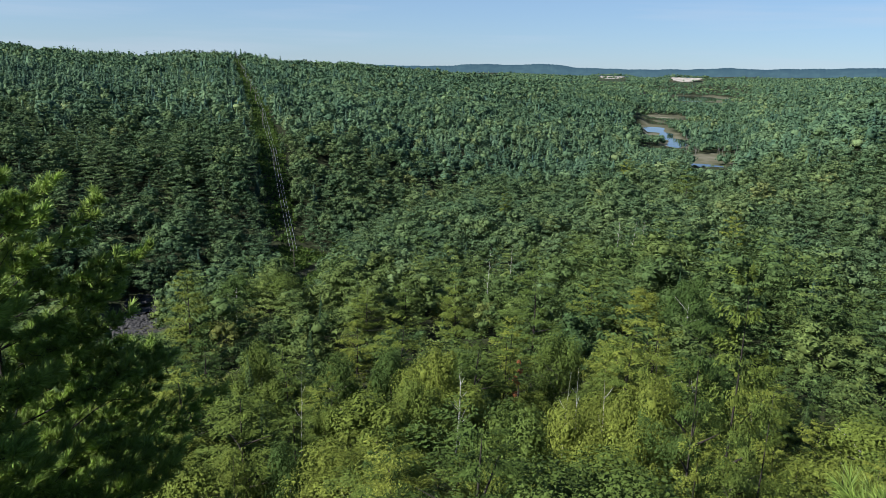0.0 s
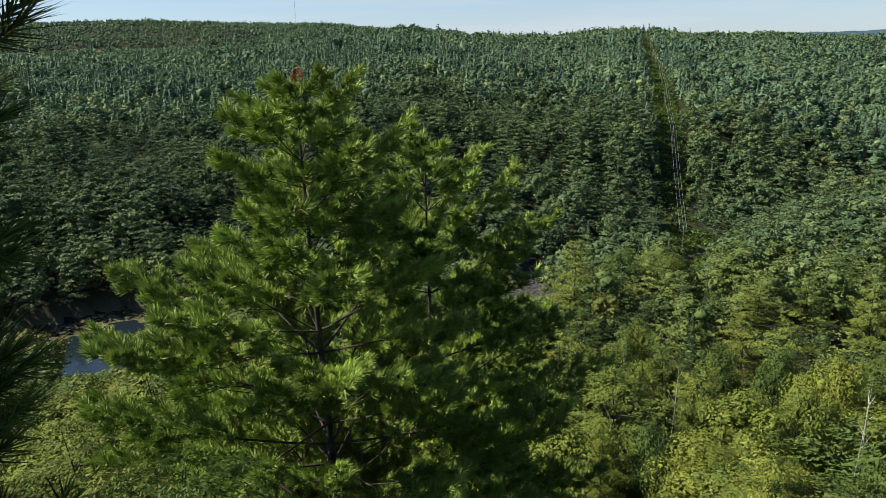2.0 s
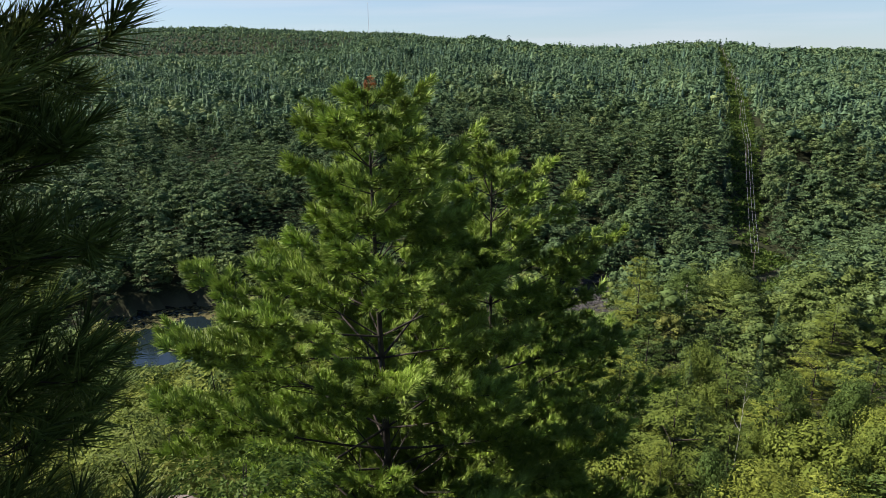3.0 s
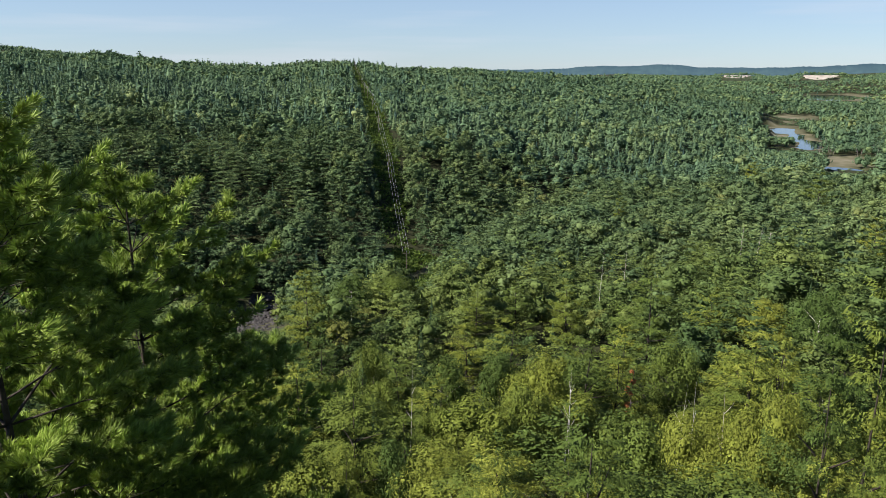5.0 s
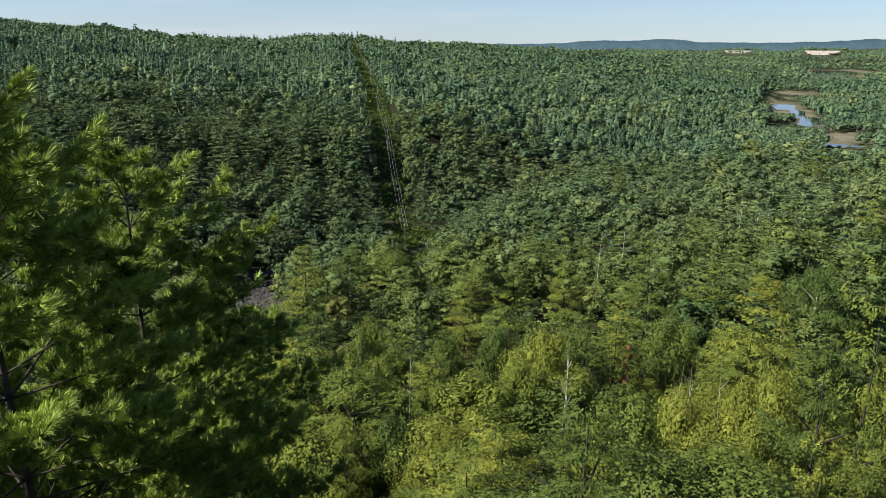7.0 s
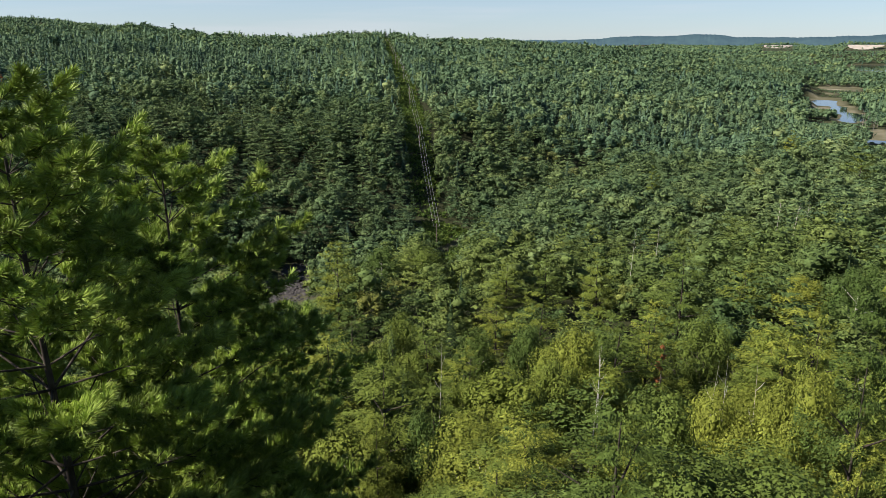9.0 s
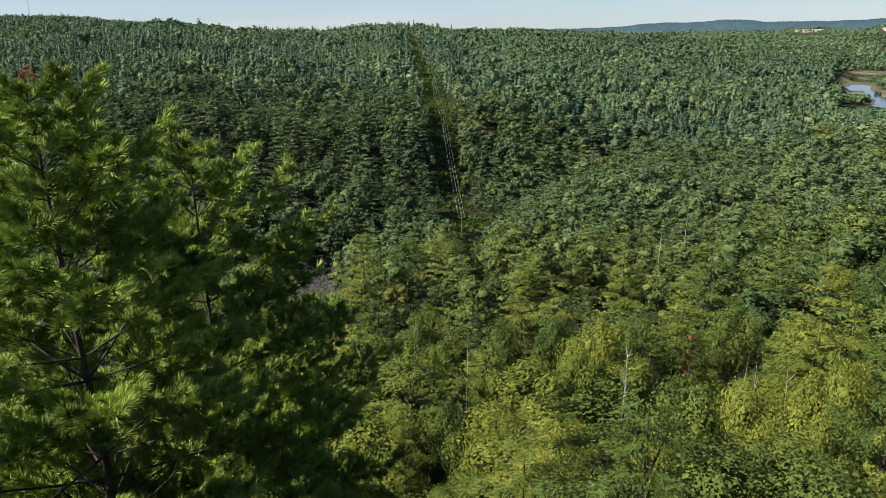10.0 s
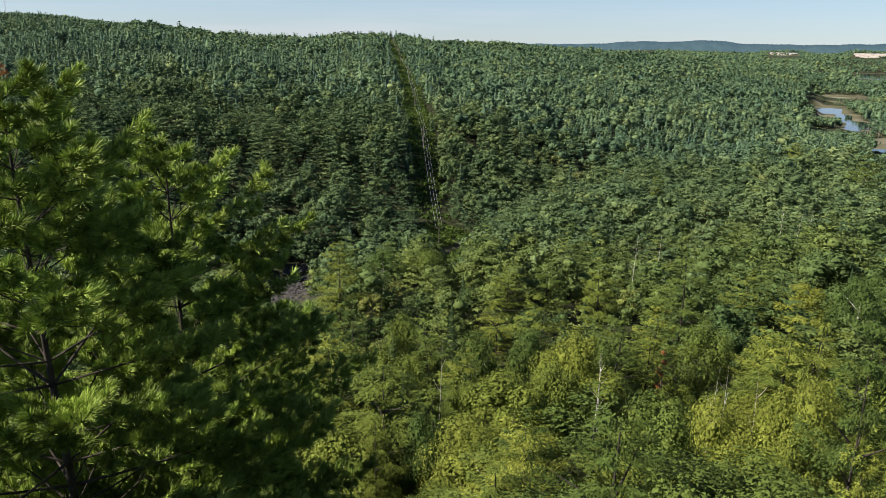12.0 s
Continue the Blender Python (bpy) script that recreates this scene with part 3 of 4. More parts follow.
NEAR_LEAF = {
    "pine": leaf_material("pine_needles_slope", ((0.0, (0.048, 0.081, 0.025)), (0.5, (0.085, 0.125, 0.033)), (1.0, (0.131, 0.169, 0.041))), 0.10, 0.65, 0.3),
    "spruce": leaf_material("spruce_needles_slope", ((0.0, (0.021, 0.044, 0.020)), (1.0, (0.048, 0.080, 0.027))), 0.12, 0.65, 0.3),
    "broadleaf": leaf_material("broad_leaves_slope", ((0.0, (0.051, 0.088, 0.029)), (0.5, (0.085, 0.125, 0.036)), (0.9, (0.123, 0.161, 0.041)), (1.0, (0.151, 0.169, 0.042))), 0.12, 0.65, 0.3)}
# averages near and far foliage colours, so half the painted haze blue remains
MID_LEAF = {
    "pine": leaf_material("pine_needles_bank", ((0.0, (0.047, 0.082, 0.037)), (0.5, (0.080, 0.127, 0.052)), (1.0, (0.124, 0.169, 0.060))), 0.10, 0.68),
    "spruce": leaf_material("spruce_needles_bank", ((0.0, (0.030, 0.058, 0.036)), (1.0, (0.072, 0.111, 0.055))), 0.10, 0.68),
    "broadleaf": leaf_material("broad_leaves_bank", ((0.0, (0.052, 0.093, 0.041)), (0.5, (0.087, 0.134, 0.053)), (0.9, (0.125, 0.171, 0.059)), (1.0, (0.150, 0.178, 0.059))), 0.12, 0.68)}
LABELS = {"pine": "tall white pine with layered feathery boughs", "spruce": "dark narrow spruce on the valley slope", "broadleaf": "leafy green broadleaf tree on the valley slope"}
# trees that stand out: bearing, distance, height of the top, crown radius
KEY_PINES = ((20.9, 130, 45.0, 5.1), (20.1, 95, 46.5, 4.5), (6.4, 140, 37.1, 5.5), (3.0, 150, 35.4, 5.4), (-1.3, 140, 38.8, 5.5), (-8.1, 118, 48.4, 7.3), (-6.2, 93, 47.6, 5.1), (-12.9, 130, 42.8, 5.1), (-24.3, 50, 69.1, 4.2), (-21.7, 44, 66.8, 3.6), (3.7, 42, 58.2, 3.6), (18.0, 45, 56.3, 2.5), (-22.5, 35, 63.4, 3.2), (-23.0, 230, 40.7, 4.9), (-19.1, 320, 41.0, 7.0), (-14.5, 420, 33.9, 4.9), (-5.0, 300, 30.9, 3.7), (-12.4, 300, 28.2, 5.2), (8.5, 190, 22.9, 4.8), (-18.4, 66, 58.4, 2.9), (-26.8, 40, 66.2, 2.9), (7.3, 110, 40.7, 4.4))
KEY_BROADLEAVES = ((15.7, 85, 47.7, 3.4), (13.6, 170, 31.1, 6.7), (17.1, 165, 33.0, 5.3), (-10.3, 90, 48.1, 3.9), (-16.7, 130, 42.8, 5.1), (-0.1, 70, 52.6, 3.4), (1.8, 63, 52.2, 3.6), (-7.1, 50, 57.2, 4.0), (-12.7, 47, 58.9, 3.4), (-17.7, 47, 61.0, 3.5), (13.5, 50, 53.4, 2.0), (23.4, 70, 50.4, 2.6), (11.8, 85, 42.2, 2.2), (10.1, 60, 50.9, 2.1), (-16.2, 38, 61.1, 3.2), (-4.5, 39, 58.2, 2.8), (-20.3, 120, 48.7, 5.1), (8.8, 82, 46.6, 3.3), (4.4, 88, 45.7, 3.2), (14.8, 75, 47.1, 2.8), (21.8, 58, 51.2, 2.7))
KEY_SPRUCES = ((19.4, 150, 36.3, 1.7), (14.3, 264, 13.1, 2.8), (13.5, 266, 11.3, 3.2), (16.4, 80, 48.6, 2.1), (15.4, 62, 50.7, 1.7), (11.2, 110, 40.3, 2.0), (24.0, 66, 49.2, 1.8))
KEY = [("pine", *t) for t in KEY_PINES] + [("broadleaf", *t) for t in KEY_BROADLEAVES] + [("spruce", *t) for t in KEY_SPRUCES]
kx, ky = place(np.array([t[1] for t in KEY]), np.array([t[2] for t in KEY]))
kr = np.array([t[4] for t in KEY])
x, y = scatter(16, 130, 5.8, -40, 74)
free = (np.hypot(x[:, None] - kx, y[:, None] - ky) > kr * 0.85 + 1.2).all(1)
x, y = x[free], y[free]
order = np.argsort(np.hypot(x, y))[:300 - len(KEY)]
x, y = x[order], y[order]
SINGLES_TO = float(np.hypot(x, y).max())
kinds = choose_kinds(x, y)
MASTERS = {}
CARDS = {"pine": (30000, 0.105, 11000, 0.17), "spruce": (12000, 0.11, 5000, 0.17), "broadleaf": (24000, 0.088, 11000, 0.125)}


def plant(kind, px, py, top, radius):
    """A single tree at a place, of a given height; those close by have finer leaves."""
    d = math.hypot(px, py)
    close = d < 48
    var = int(rng.integers(0, 5))
    base = float(land(np.array(px), np.array(py))) - 0.2
    h = top - base
    h0 = sum(HEIGHT[kind]) / 2
    r0 = h0 * sum(WIDTH[kind]) / 2
    radius *= 1.25 if kind == "broadleaf" else 1.1
    m = pose(px, py, base, 0, 0, rng.uniform(0, 360))
    if (kind, var, close) not in MASTERS:
        bark = M_BIRCH if kind == "broadleaf" and var < 2 else M_BARK if kind == "broadleaf" else M_DARK_BARK
        n = CARDS[kind][0 if close else 2]
        ob = tree_thing(kind, rng, h0, n, CARDS[kind][1 if close else 3], bark)
        tagged(ob, LABELS[kind], "tree", "trees below the lookout")
        MASTERS[kind, var, close] = ob
        ob.matrix_basis = m
    else:
        ob = copy_thing(MASTERS[kind, var, close], m)
    ob.scale = (radius / r0, radius / r0, h / h0)
    return ob


for kind, az, d, top, radius in KEY:
    px, py = (float(q) for q in place(az, d))
    plant(kind, px, py, top, radius)
for i in range(len(x)):
    kind = KINDS[kinds[i]]
    d = math.hypot(x[i], y[i])
    g = float(land(x[i], y[i]))
    h = rng.uniform(*HEIGHT[kind]) * (1.02 if d > 30 else 0.5) * (1.1 - 0.5 * rng.uniform() ** 2)
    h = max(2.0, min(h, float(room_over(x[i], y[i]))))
    plant(kind, float(x[i]), float(y[i]), g + h, h * rng.uniform(*WIDTH[kind]))


x, y = scatter(SINGLES_TO, 520, 6.3, -40, 74)
k = np.hypot(x, y) < NEAR_TO + np.clip(rng.normal(size=x.size) * 30, -80, 80)
x, y = x[k], y[k]
free = (np.hypot(x[:, None] - kx, y[:, None] - ky) > kr * 1.0 + 1.6).all(1)
x, y = x[free], y[free]
band = np.hypot(x, y) < 205 + np.clip(rng.normal(size=x.size) * 25, -50, 50)
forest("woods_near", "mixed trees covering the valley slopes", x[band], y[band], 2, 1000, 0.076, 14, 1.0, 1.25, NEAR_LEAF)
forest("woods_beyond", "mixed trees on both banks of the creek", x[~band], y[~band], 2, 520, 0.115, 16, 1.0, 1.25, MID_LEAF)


x, y = scatter(14, SINGLES_TO + 10, 9.0, -42, 78)
forest("undergrowth", "young trees filling the gaps between taller ones", x, y, 2, 260, 0.14, 10, 0.5, leaves=NEAR_LEAF)


# ---------------------------------------------------------------- pines by the lookout
def needles(rng, at, way, length, count, width):
    """Brushes of long needles round shoot tips. Triangles."""
    n = len(at)
    way = unit(way)
    a = unit(np.cross(way, rng.normal(size=(n, 3))))
    c = np.cross(way, a)
    phi = rng.uniform(0, 2 * np.pi, (n, count))
    back = rng.uniform(0, 1, (n, count))
    th = np.radians(14 + 40 * back + rng.normal(size=(n, count)) * 7)
    d = (way[:, None] * np.cos(th)[..., None] + (a[:, None] * np.cos(phi)[..., None] + c[:, None] * np.sin(phi)[..., None]) * np.sin(th)[..., None])
    root = at[:, None] - way[:, None] * (back * 0.75 * length)[..., None]
    tip = root + d * (length * rng.uniform(0.8, 1.15, (n, count)))[..., None] - np.array([0, 0, 1]) * 0.010
    s = np.cross(d, rng.normal(size=(n, count, 3)))
    s = s / np.linalg.norm(s, axis=-1, keepdims=True) * width
    v = np.stack([root - s, root + s, tip], 2).reshape(-1, 3)
    return v, np.arange(len(v)).reshape(-1, 3)


def limb(rng, start, ang, L, rise, curl, thick, gap, detail, inner=0.15):
    """A bough with forked side shoots. Returns its wood (quads) and the tips and directions of its tufts."""
    out = np.array([math.cos(ang), math.sin(ang), 0.0])
    lat = np.array([-math.sin(ang), math.cos(ang), 0.0])
    up = np.array([0.0, 0.0, 1.0])
    bend = rng.normal() * 0.12

    def at(s):
        return np.asarray(start) + out * L * s + lat * bend * L * s * s + up * (L * (rise * s + curl * s * s))
    ss = np.linspace(0, 1, 6)
    wood = [tube([at(s) for s in ss], [thick * (1.08 - s) for s in ss], 5)]
    tips, ways = [], []
    s, side = inner + rng.uniform(0, 0.1), 1
    while s < 1.0:
        l = (0.40 * L * (1.08 - s) + 0.14) * rng.uniform(0.7, 1.2)
        w = out * rng.uniform(0.55, 0.95) + lat * side * rng.uniform(0.35, 0.9) + up * rng.uniform(0.05, 0.5)
        w = w / np.linalg.norm(w)
        p0 = at(s)
        p2 = p0 + w * l + up * 0.12 * l
        wood.append(tube([p0, p0 + w * l * 0.6, p2], [thick * 0.35, thick * 0.25, thick * 0.12], 4))
        tips.append(p2)
        ways.append(w + up * 0.45)
        for q in range(int(l / detail)):
            f = 1 - (q + 0.8) / (int(l / detail) + 0.8)
            if f < 0.25:
                continue
            tw = w * 0.8 + up * rng.uniform(0.25, 0.9) + np.cross(w, up) * rng.choice((-1, 1)) * rng.uniform(0.3, 0.9)
            tw = tw / np.linalg.norm(tw)
            tips.append(p0 + (p2 - p0) * f + tw * rng.uniform(0.07, 0.15))
            ways.append(tw)
        s += gap / L * rng.uniform(0.7, 1.3)
        side = -side
    for q in np.arange(max(inner + 0.15, 0.45), 1.0, 0.13 / L):
        tw = out * 0.6 + lat * rng.normal() * 0.5 + up * 0.8
        tips.append(at(q) + tw / np.linalg.norm(tw) * 0.09)
        ways.append(tw)
    tips.append(at(1.0))
    ways.append(out + up * 0.5)
    return merge(wood), np.array(tips), np.array(ways)


def pine_detailed(name, label, base, height, profile, whorl_gap, leaf, rng, lean=(0, 0), trunk_r=0.075, needle=0.115, count=46, width=0.0078,
                  first=0.15, rise=0.42, sector=None, detail=0.16, gap=0.145, bark=None, inner=0.15, uneven=0.2):
    """A pine > trunk, boughs (> needles). profile: crown radius by metres below the top."""
    root = new(name)
    root.matrix_basis = pose(*base)
    hs = np.linspace(0, 1, 9)
    axis = [np.array([lean[0] * t * t + 0.03 * math.sin(5 * t), lean[1] * t * t + 0.03 * math.sin(4 * t + 1), height * t]) for t in hs]
    v, f = tube(axis, [trunk_r * (1.04 - t) + 0.006 for t in hs], 9)
    child("trunk", mesh_of("trunk", v, f, [bark or M_DARK_BARK], smooth=True), root)
    z = first * height
    turn = 0.0
    while z < height - 0.1:
        t = z / height
        c = np.array([np.interp(t, hs, [a[i] for a in axis]) for i in range(3)])
        R = float(np.interp(height - z, *profile))
        R = float(np.interp(max(0.0, height - z - 0.7 * rise * R), *profile))
        n = 5 if R > 0.5 else 4
        turn += 0.7
        for i in range(n):
            ang = turn + i * 2 * math.pi / n + rng.uniform(-0.35, 0.35)
            if sector and abs((ang - sector[0] + math.pi) % (2 * math.pi) - math.pi) > sector[1]:
                continue
            L = max(0.22, R * rng.uniform(0.92 - uneven, 0.92 + uneven))
            up = rise + 0.5 * t ** 3
            wood, tips, ways = limb(rng, c, ang, L, up * rng.uniform(0.3, 1.1), 0.12 * rng.uniform(0, 1.6), 0.004 + 0.005 * L, gap, detail, inner if L > 0.7 else 0.15)
            b = child("branch", mesh_of("branch", *wood, [bark or M_DARK_BARK], smooth=True), root)
            child("needles", mesh_of("needles", *needles(rng, tips, ways, needle, count, width), [leaf]), b)
        z += whorl_gap * rng.uniform(0.8, 1.2)
    top = np.array([axis[-1]])
    v, f = needles(rng, np.repeat(top, 3, 0) - np.array([[0, 0, 0], [0, 0, 0.1], [0, 0, 0.2]]), np.array([[0, 0, 1.0]] * 3), needle, count, width)
    child("leader", mesh_of("leader", v, f, [leaf]), root)
    return tagged(root, label, "tree")


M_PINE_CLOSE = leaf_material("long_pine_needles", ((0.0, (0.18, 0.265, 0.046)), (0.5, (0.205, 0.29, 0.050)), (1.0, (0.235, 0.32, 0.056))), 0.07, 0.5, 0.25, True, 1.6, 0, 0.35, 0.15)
# darker copy of the long needles, with the tree's shade put into the colour
M_PINE_SHADE = leaf_material("shaded_pine_needles", ((0.0, (0.075, 0.110, 0.026)), (1.0, (0.100, 0.132, 0.032))), 0.35, 0.5, 0.45, True, relief=0)
M_RUST = leaf_material("rust_needles", ((0.0, (0.20, 0.085, 0.035)), (1.0, (0.27, 0.115, 0.045))), 0.2, 0.6, 0.3, True)
prng = np.random.default_rng(21)


def on_land(az, d, sink=0.1):
    px, py = (float(q) for q in place(az, d))
    return px, py, float(land(np.array(px), np.array(py))) - sink


bx, by, bz = on_land(42.3, 8.6)
main = pine_detailed("pine_tree", "young white pine with bright sunlit needle tufts beside the lookout", (bx, by, bz), 81.15 - bz,
                     ((0, 0.15, 0.35, 0.7, 1.0, 1.7, 2.2, 2.6, 3.5, 5.0, 7.0), (0.2, 0.45, 0.62, 0.82, 0.95, 1.2, 1.85, 2.15, 2.3, 2.4, 2.3)), 0.31, M_PINE_CLOSE, prng, (-0.1, 0.05),
                     needle=0.13, count=56, width=0.0080, rise=0.40, detail=0.10, gap=0.085, inner=0.30, uneven=0.38)
v, f = needles(prng, np.array([[-0.12, 0.0, 81.24 - bz]] * 4) + prng.normal(size=(4, 3)) * 0.03, prng.normal(size=(4, 3)) + (0, 0, 0.5), 0.09, 40, 0.004)
child("dead_tip", mesh_of("dead_tip", v, f, [M_RUST]), main, "rust-brown dead shoot")
bx, by, bz = on_land(33.0, 10.4)
pine_detailed("pine_tree", "smaller white pine standing close behind a bright young pine", (bx, by, bz), 80.1 - bz,
              ((0, 0.3, 0.8, 1.5, 2.5, 4.0, 7.0), (0.3, 0.7, 1.0, 1.35, 1.65, 2.0, 2.0)), 0.35, M_PINE_CLOSE, prng, needle=0.13, count=52, width=0.0090, inner=0.32, uneven=0.38, detail=0.11, gap=0.095)
bx, by, bz = on_land(80, 2.25)
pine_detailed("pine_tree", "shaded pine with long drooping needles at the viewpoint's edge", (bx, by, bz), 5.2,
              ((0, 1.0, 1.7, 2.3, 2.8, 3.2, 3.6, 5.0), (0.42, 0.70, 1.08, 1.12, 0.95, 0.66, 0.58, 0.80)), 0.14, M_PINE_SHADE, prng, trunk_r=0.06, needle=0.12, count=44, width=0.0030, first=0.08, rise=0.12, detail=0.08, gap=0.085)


# ---------------------------------------------------------------- the power line's clearing
def low_growth(name, label, mat, x, y, size, height, per, category):
    """Low leafy growth as one object."""
    at = np.repeat(np.stack([x, y, land(x, y)], 1), per, 0)
    n = len(at)
    at = at + np.stack([rng.normal(size=n) * size, rng.normal(size=n) * size, rng.uniform(0.1, 1, n) * height], 1)
    v, f = cards(rng, at, rng.normal(size=(n, 3)) * 0.7 + (0, 0, 0.8), np.full(n, size * 1.5), np.full(n, size))
    tint = np.repeat(np.repeat(np.clip(rng.normal(0.5, 0.25, len(x)), 0, 1), per), 3)
    return tagged(new(name, mesh_of(name, v, f, [mat], tint)), label, category, kind="stuff")


n = 6500
s, o = rng.uniform(0, 1, n) ** 0.8 * 1120, rng.uniform(-6.5, 8.0, n)
tdir = (LINE_B - LINE_A) / np.linalg.norm(LINE_B - LINE_A)
low_growth("clearing_shrubs", "bright low shrubs and grass along a power line clearing", M_BUSH, LINE_A[0] + tdir[0] * s + tdir[1] * o, LINE_A[1] + tdir[1] * s - tdir[0] * o, 0.9, 1.3, 8, "shrubs")
a, q = rng.uniform(0, 2 * np.pi, 1100), np.sqrt(rng.uniform(0, 1, 1100))
x, y = place(11.5 + np.degrees(np.cos(a) * q * 16 / 270), 272 + np.sin(a) * q * 24)
k = land(x, y) > 0
low_growth("bank_grass", "pale green grass and sedge on the creek bank", M_BUSH, x[k], y[k], 0.7, 1.0, 8, "grass")


def utility_pole(h):
    """A wooden pole > post, crossarm, insulators."""
    root = new("utility_pole")
    v, f = tube([(0, 0, -0.3), (0, 0, h * 0.5), (0, 0, h)], [0.17, 0.14, 0.11], 8)
    child("post", mesh_of("post", v, f, [M_POLE], smooth=True), root)
    v, f = tube([(-1.3, 0, h - 0.6), (0, 0.02, h - 0.6), (1.3, 0, h - 0.6)], [0.08, 0.08, 0.08], 4)
    child("crossarm", mesh_of("crossarm", v, f, [M_POLE]), root)
    for px in (-1.2, 0.0, 1.2):
        z0 = h - 0.52 if px else h
        v, f = tube([(px, 0, z0), (px, 0, z0 + 0.12), (px, 0, z0 + 0.24)], [0.05, 0.09, 0.04], 6)
        child("insulator", mesh_of("insulator", v, f, [M_GLAZE], smooth=True), root)
    return root


M_POLE = plain_material("weathered_pole", (0.10, 0.08, 0.065), (0.22, 0.19, 0.16), 3.0, 0.9, 0.4, 0.2, (5, 5, 1))
M_GLAZE = plain_material("grey_glaze", (0.3, 0.3, 0.3), (0.4, 0.4, 0.4), 5.0, 0.3, 0.0)
M_WIRE = plain_material("aluminium_wire", (0.45, 0.45, 0.46), (0.6, 0.6, 0.6), 1.0, 0.45, 0.0)
M_WIRE.node_tree.nodes["Principled BSDF"].inputs["Metallic"].default_value = 0.8
POLE_H, tops, first = 12.0, [], None
for i in range(12):
    s = -20 + i * 102
    px, py = LINE_A[0] + tdir[0] * s + tdir[1] * 1.2, LINE_A[1] + tdir[1] * s - tdir[0] * 1.2
    pz = float(land(np.array(px), np.array(py)))
    m = pose(px, py, max(pz, 0.3), 0, 0, math.degrees(math.atan2(-tdir[0], tdir[1])))
    if first is None:
        ob = first = utility_pole(POLE_H)
        tagged(ob, "weathered wooden pole with crossarm in a forest clearing", "utility pole", "power line poles")
        ob.matrix_basis = m
    else:
        ob = copy_thing(first, m)
    tops.append(m)
for px, pz in ((-1.2, POLE_H - 0.28), (0.0, POLE_H + 0.24), (1.2, POLE_H - 0.28)):
    pts = []
    for a, c in zip(tops, tops[1:]):
        p0, p1 = a @ Vector((px, 0, pz)), c @ Vector((px, 0, pz))
        for q in range(10):
            w = p0.lerp(p1, q / 10)
            w.z -= 4 * 1.6 * (q / 10) * (1 - q / 10)
            pts.append(w[:])
    pts.append((tops[-1] @ Vector((px, 0, pz)))[:])
    v, f = tube(pts, [0.03] * len(pts), 4)
    tagged(new("overhead_wire", mesh_of("overhead_wire", v, f, [M_WIRE])), "thin grey wire strung between wooden poles", "wire", "power line wires")

# ---------------------------------------------------------------- distance
def hill_backdrop(d, az0, az1, heights, name, mat):
    """A far wooded ridge, closed behind, with a finely uneven top."""
    az = np.arange(az0, az1, 0.06)
    top = table(az, *heights, 0.5) + rng.uniform(-1.6, 1.6, az.size) + 2.5 * np.sin(az * 2.3) * np.sin(az * 0.9 + 1)
    v = []
    for r, t in ((d - 160, np.full(az.size, -5.0)), (d - 90, top * 0.62), (d, top), (d + 60, np.full(az.size, -5.0))):
        x, y = place(az, r)
        v.append(np.stack([x, y, t], 1))
    m = len(az)
    f = np.array([(i * m + j, i * m + j + 1, (i + 1) * m + j + 1, (i + 1) * m + j) for i in range(3) for j in range(m - 1)])
    return tagged(new(name, mesh_of(name, np.concatenate(v), f, [mat], smooth=True)), "distant blue-green wooded ridge under haze", "hills", kind="structure")


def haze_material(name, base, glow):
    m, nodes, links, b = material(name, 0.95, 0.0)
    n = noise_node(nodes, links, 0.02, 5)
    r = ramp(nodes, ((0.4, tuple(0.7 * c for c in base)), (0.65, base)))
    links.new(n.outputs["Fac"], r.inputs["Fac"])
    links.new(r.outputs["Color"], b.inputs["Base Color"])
    # a bluish emission puts the haze of the distance into the ridge itself
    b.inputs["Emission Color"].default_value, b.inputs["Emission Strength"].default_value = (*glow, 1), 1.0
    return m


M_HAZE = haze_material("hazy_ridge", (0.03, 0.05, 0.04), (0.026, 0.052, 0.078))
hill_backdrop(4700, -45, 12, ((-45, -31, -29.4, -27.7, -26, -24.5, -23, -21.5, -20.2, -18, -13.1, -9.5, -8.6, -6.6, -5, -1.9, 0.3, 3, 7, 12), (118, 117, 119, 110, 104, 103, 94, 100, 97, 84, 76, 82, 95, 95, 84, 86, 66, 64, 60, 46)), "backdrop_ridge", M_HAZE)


def sand_pit(az, d, w, top):
    """A cut face, from the foot of a hillock to its rim, with gullies and a ragged upper edge."""
    x, y = place(az, d)
    root_z = float(land(np.array(x), np.array(y))) - 1
    bm = bmesh.new()
    n, k = 40, 8
    h = top + 1.5 - root_z
    grid = []
    for j in range(k + 1):
        row = []
        for i in range(n + 1):
            e = abs(i / n - 0.42) / 0.58
            low = h * min(0.96, 0.35 * e + 0.6 * e ** 3 + 0.04 * math.sin(i * 1.3 + az))
            z = low + (h + 0.5 * math.sin(i * 0.8) - low) * j / k
            row.append(bm.verts.new(((i / n - 0.5) * w, z / h * 70 + 1.5 * math.sin(i * 0.9 + az) * math.sin(3.1 * j / k) - 4, z)))
        grid.append(row)
    for j in range(k):
        for i in range(n):
            bm.faces.new((grid[j][i], grid[j][i + 1], grid[j + 1][i + 1], grid[j + 1][i]))
    me = bpy.data.meshes.new("sand_pit")
    bm.to_mesh(me)
    bm.free()
    me.materials.append(M_SAND)
    ob = new("sand_bank", me)
    ob.matrix_basis = pose(x, y, root_z, 0, 0, az)
    return tagged(ob, "bare pale sand face cut into a distant hillside", "sand pit", kind="structure")


for pit in PITS:
    sand_pit(*pit)


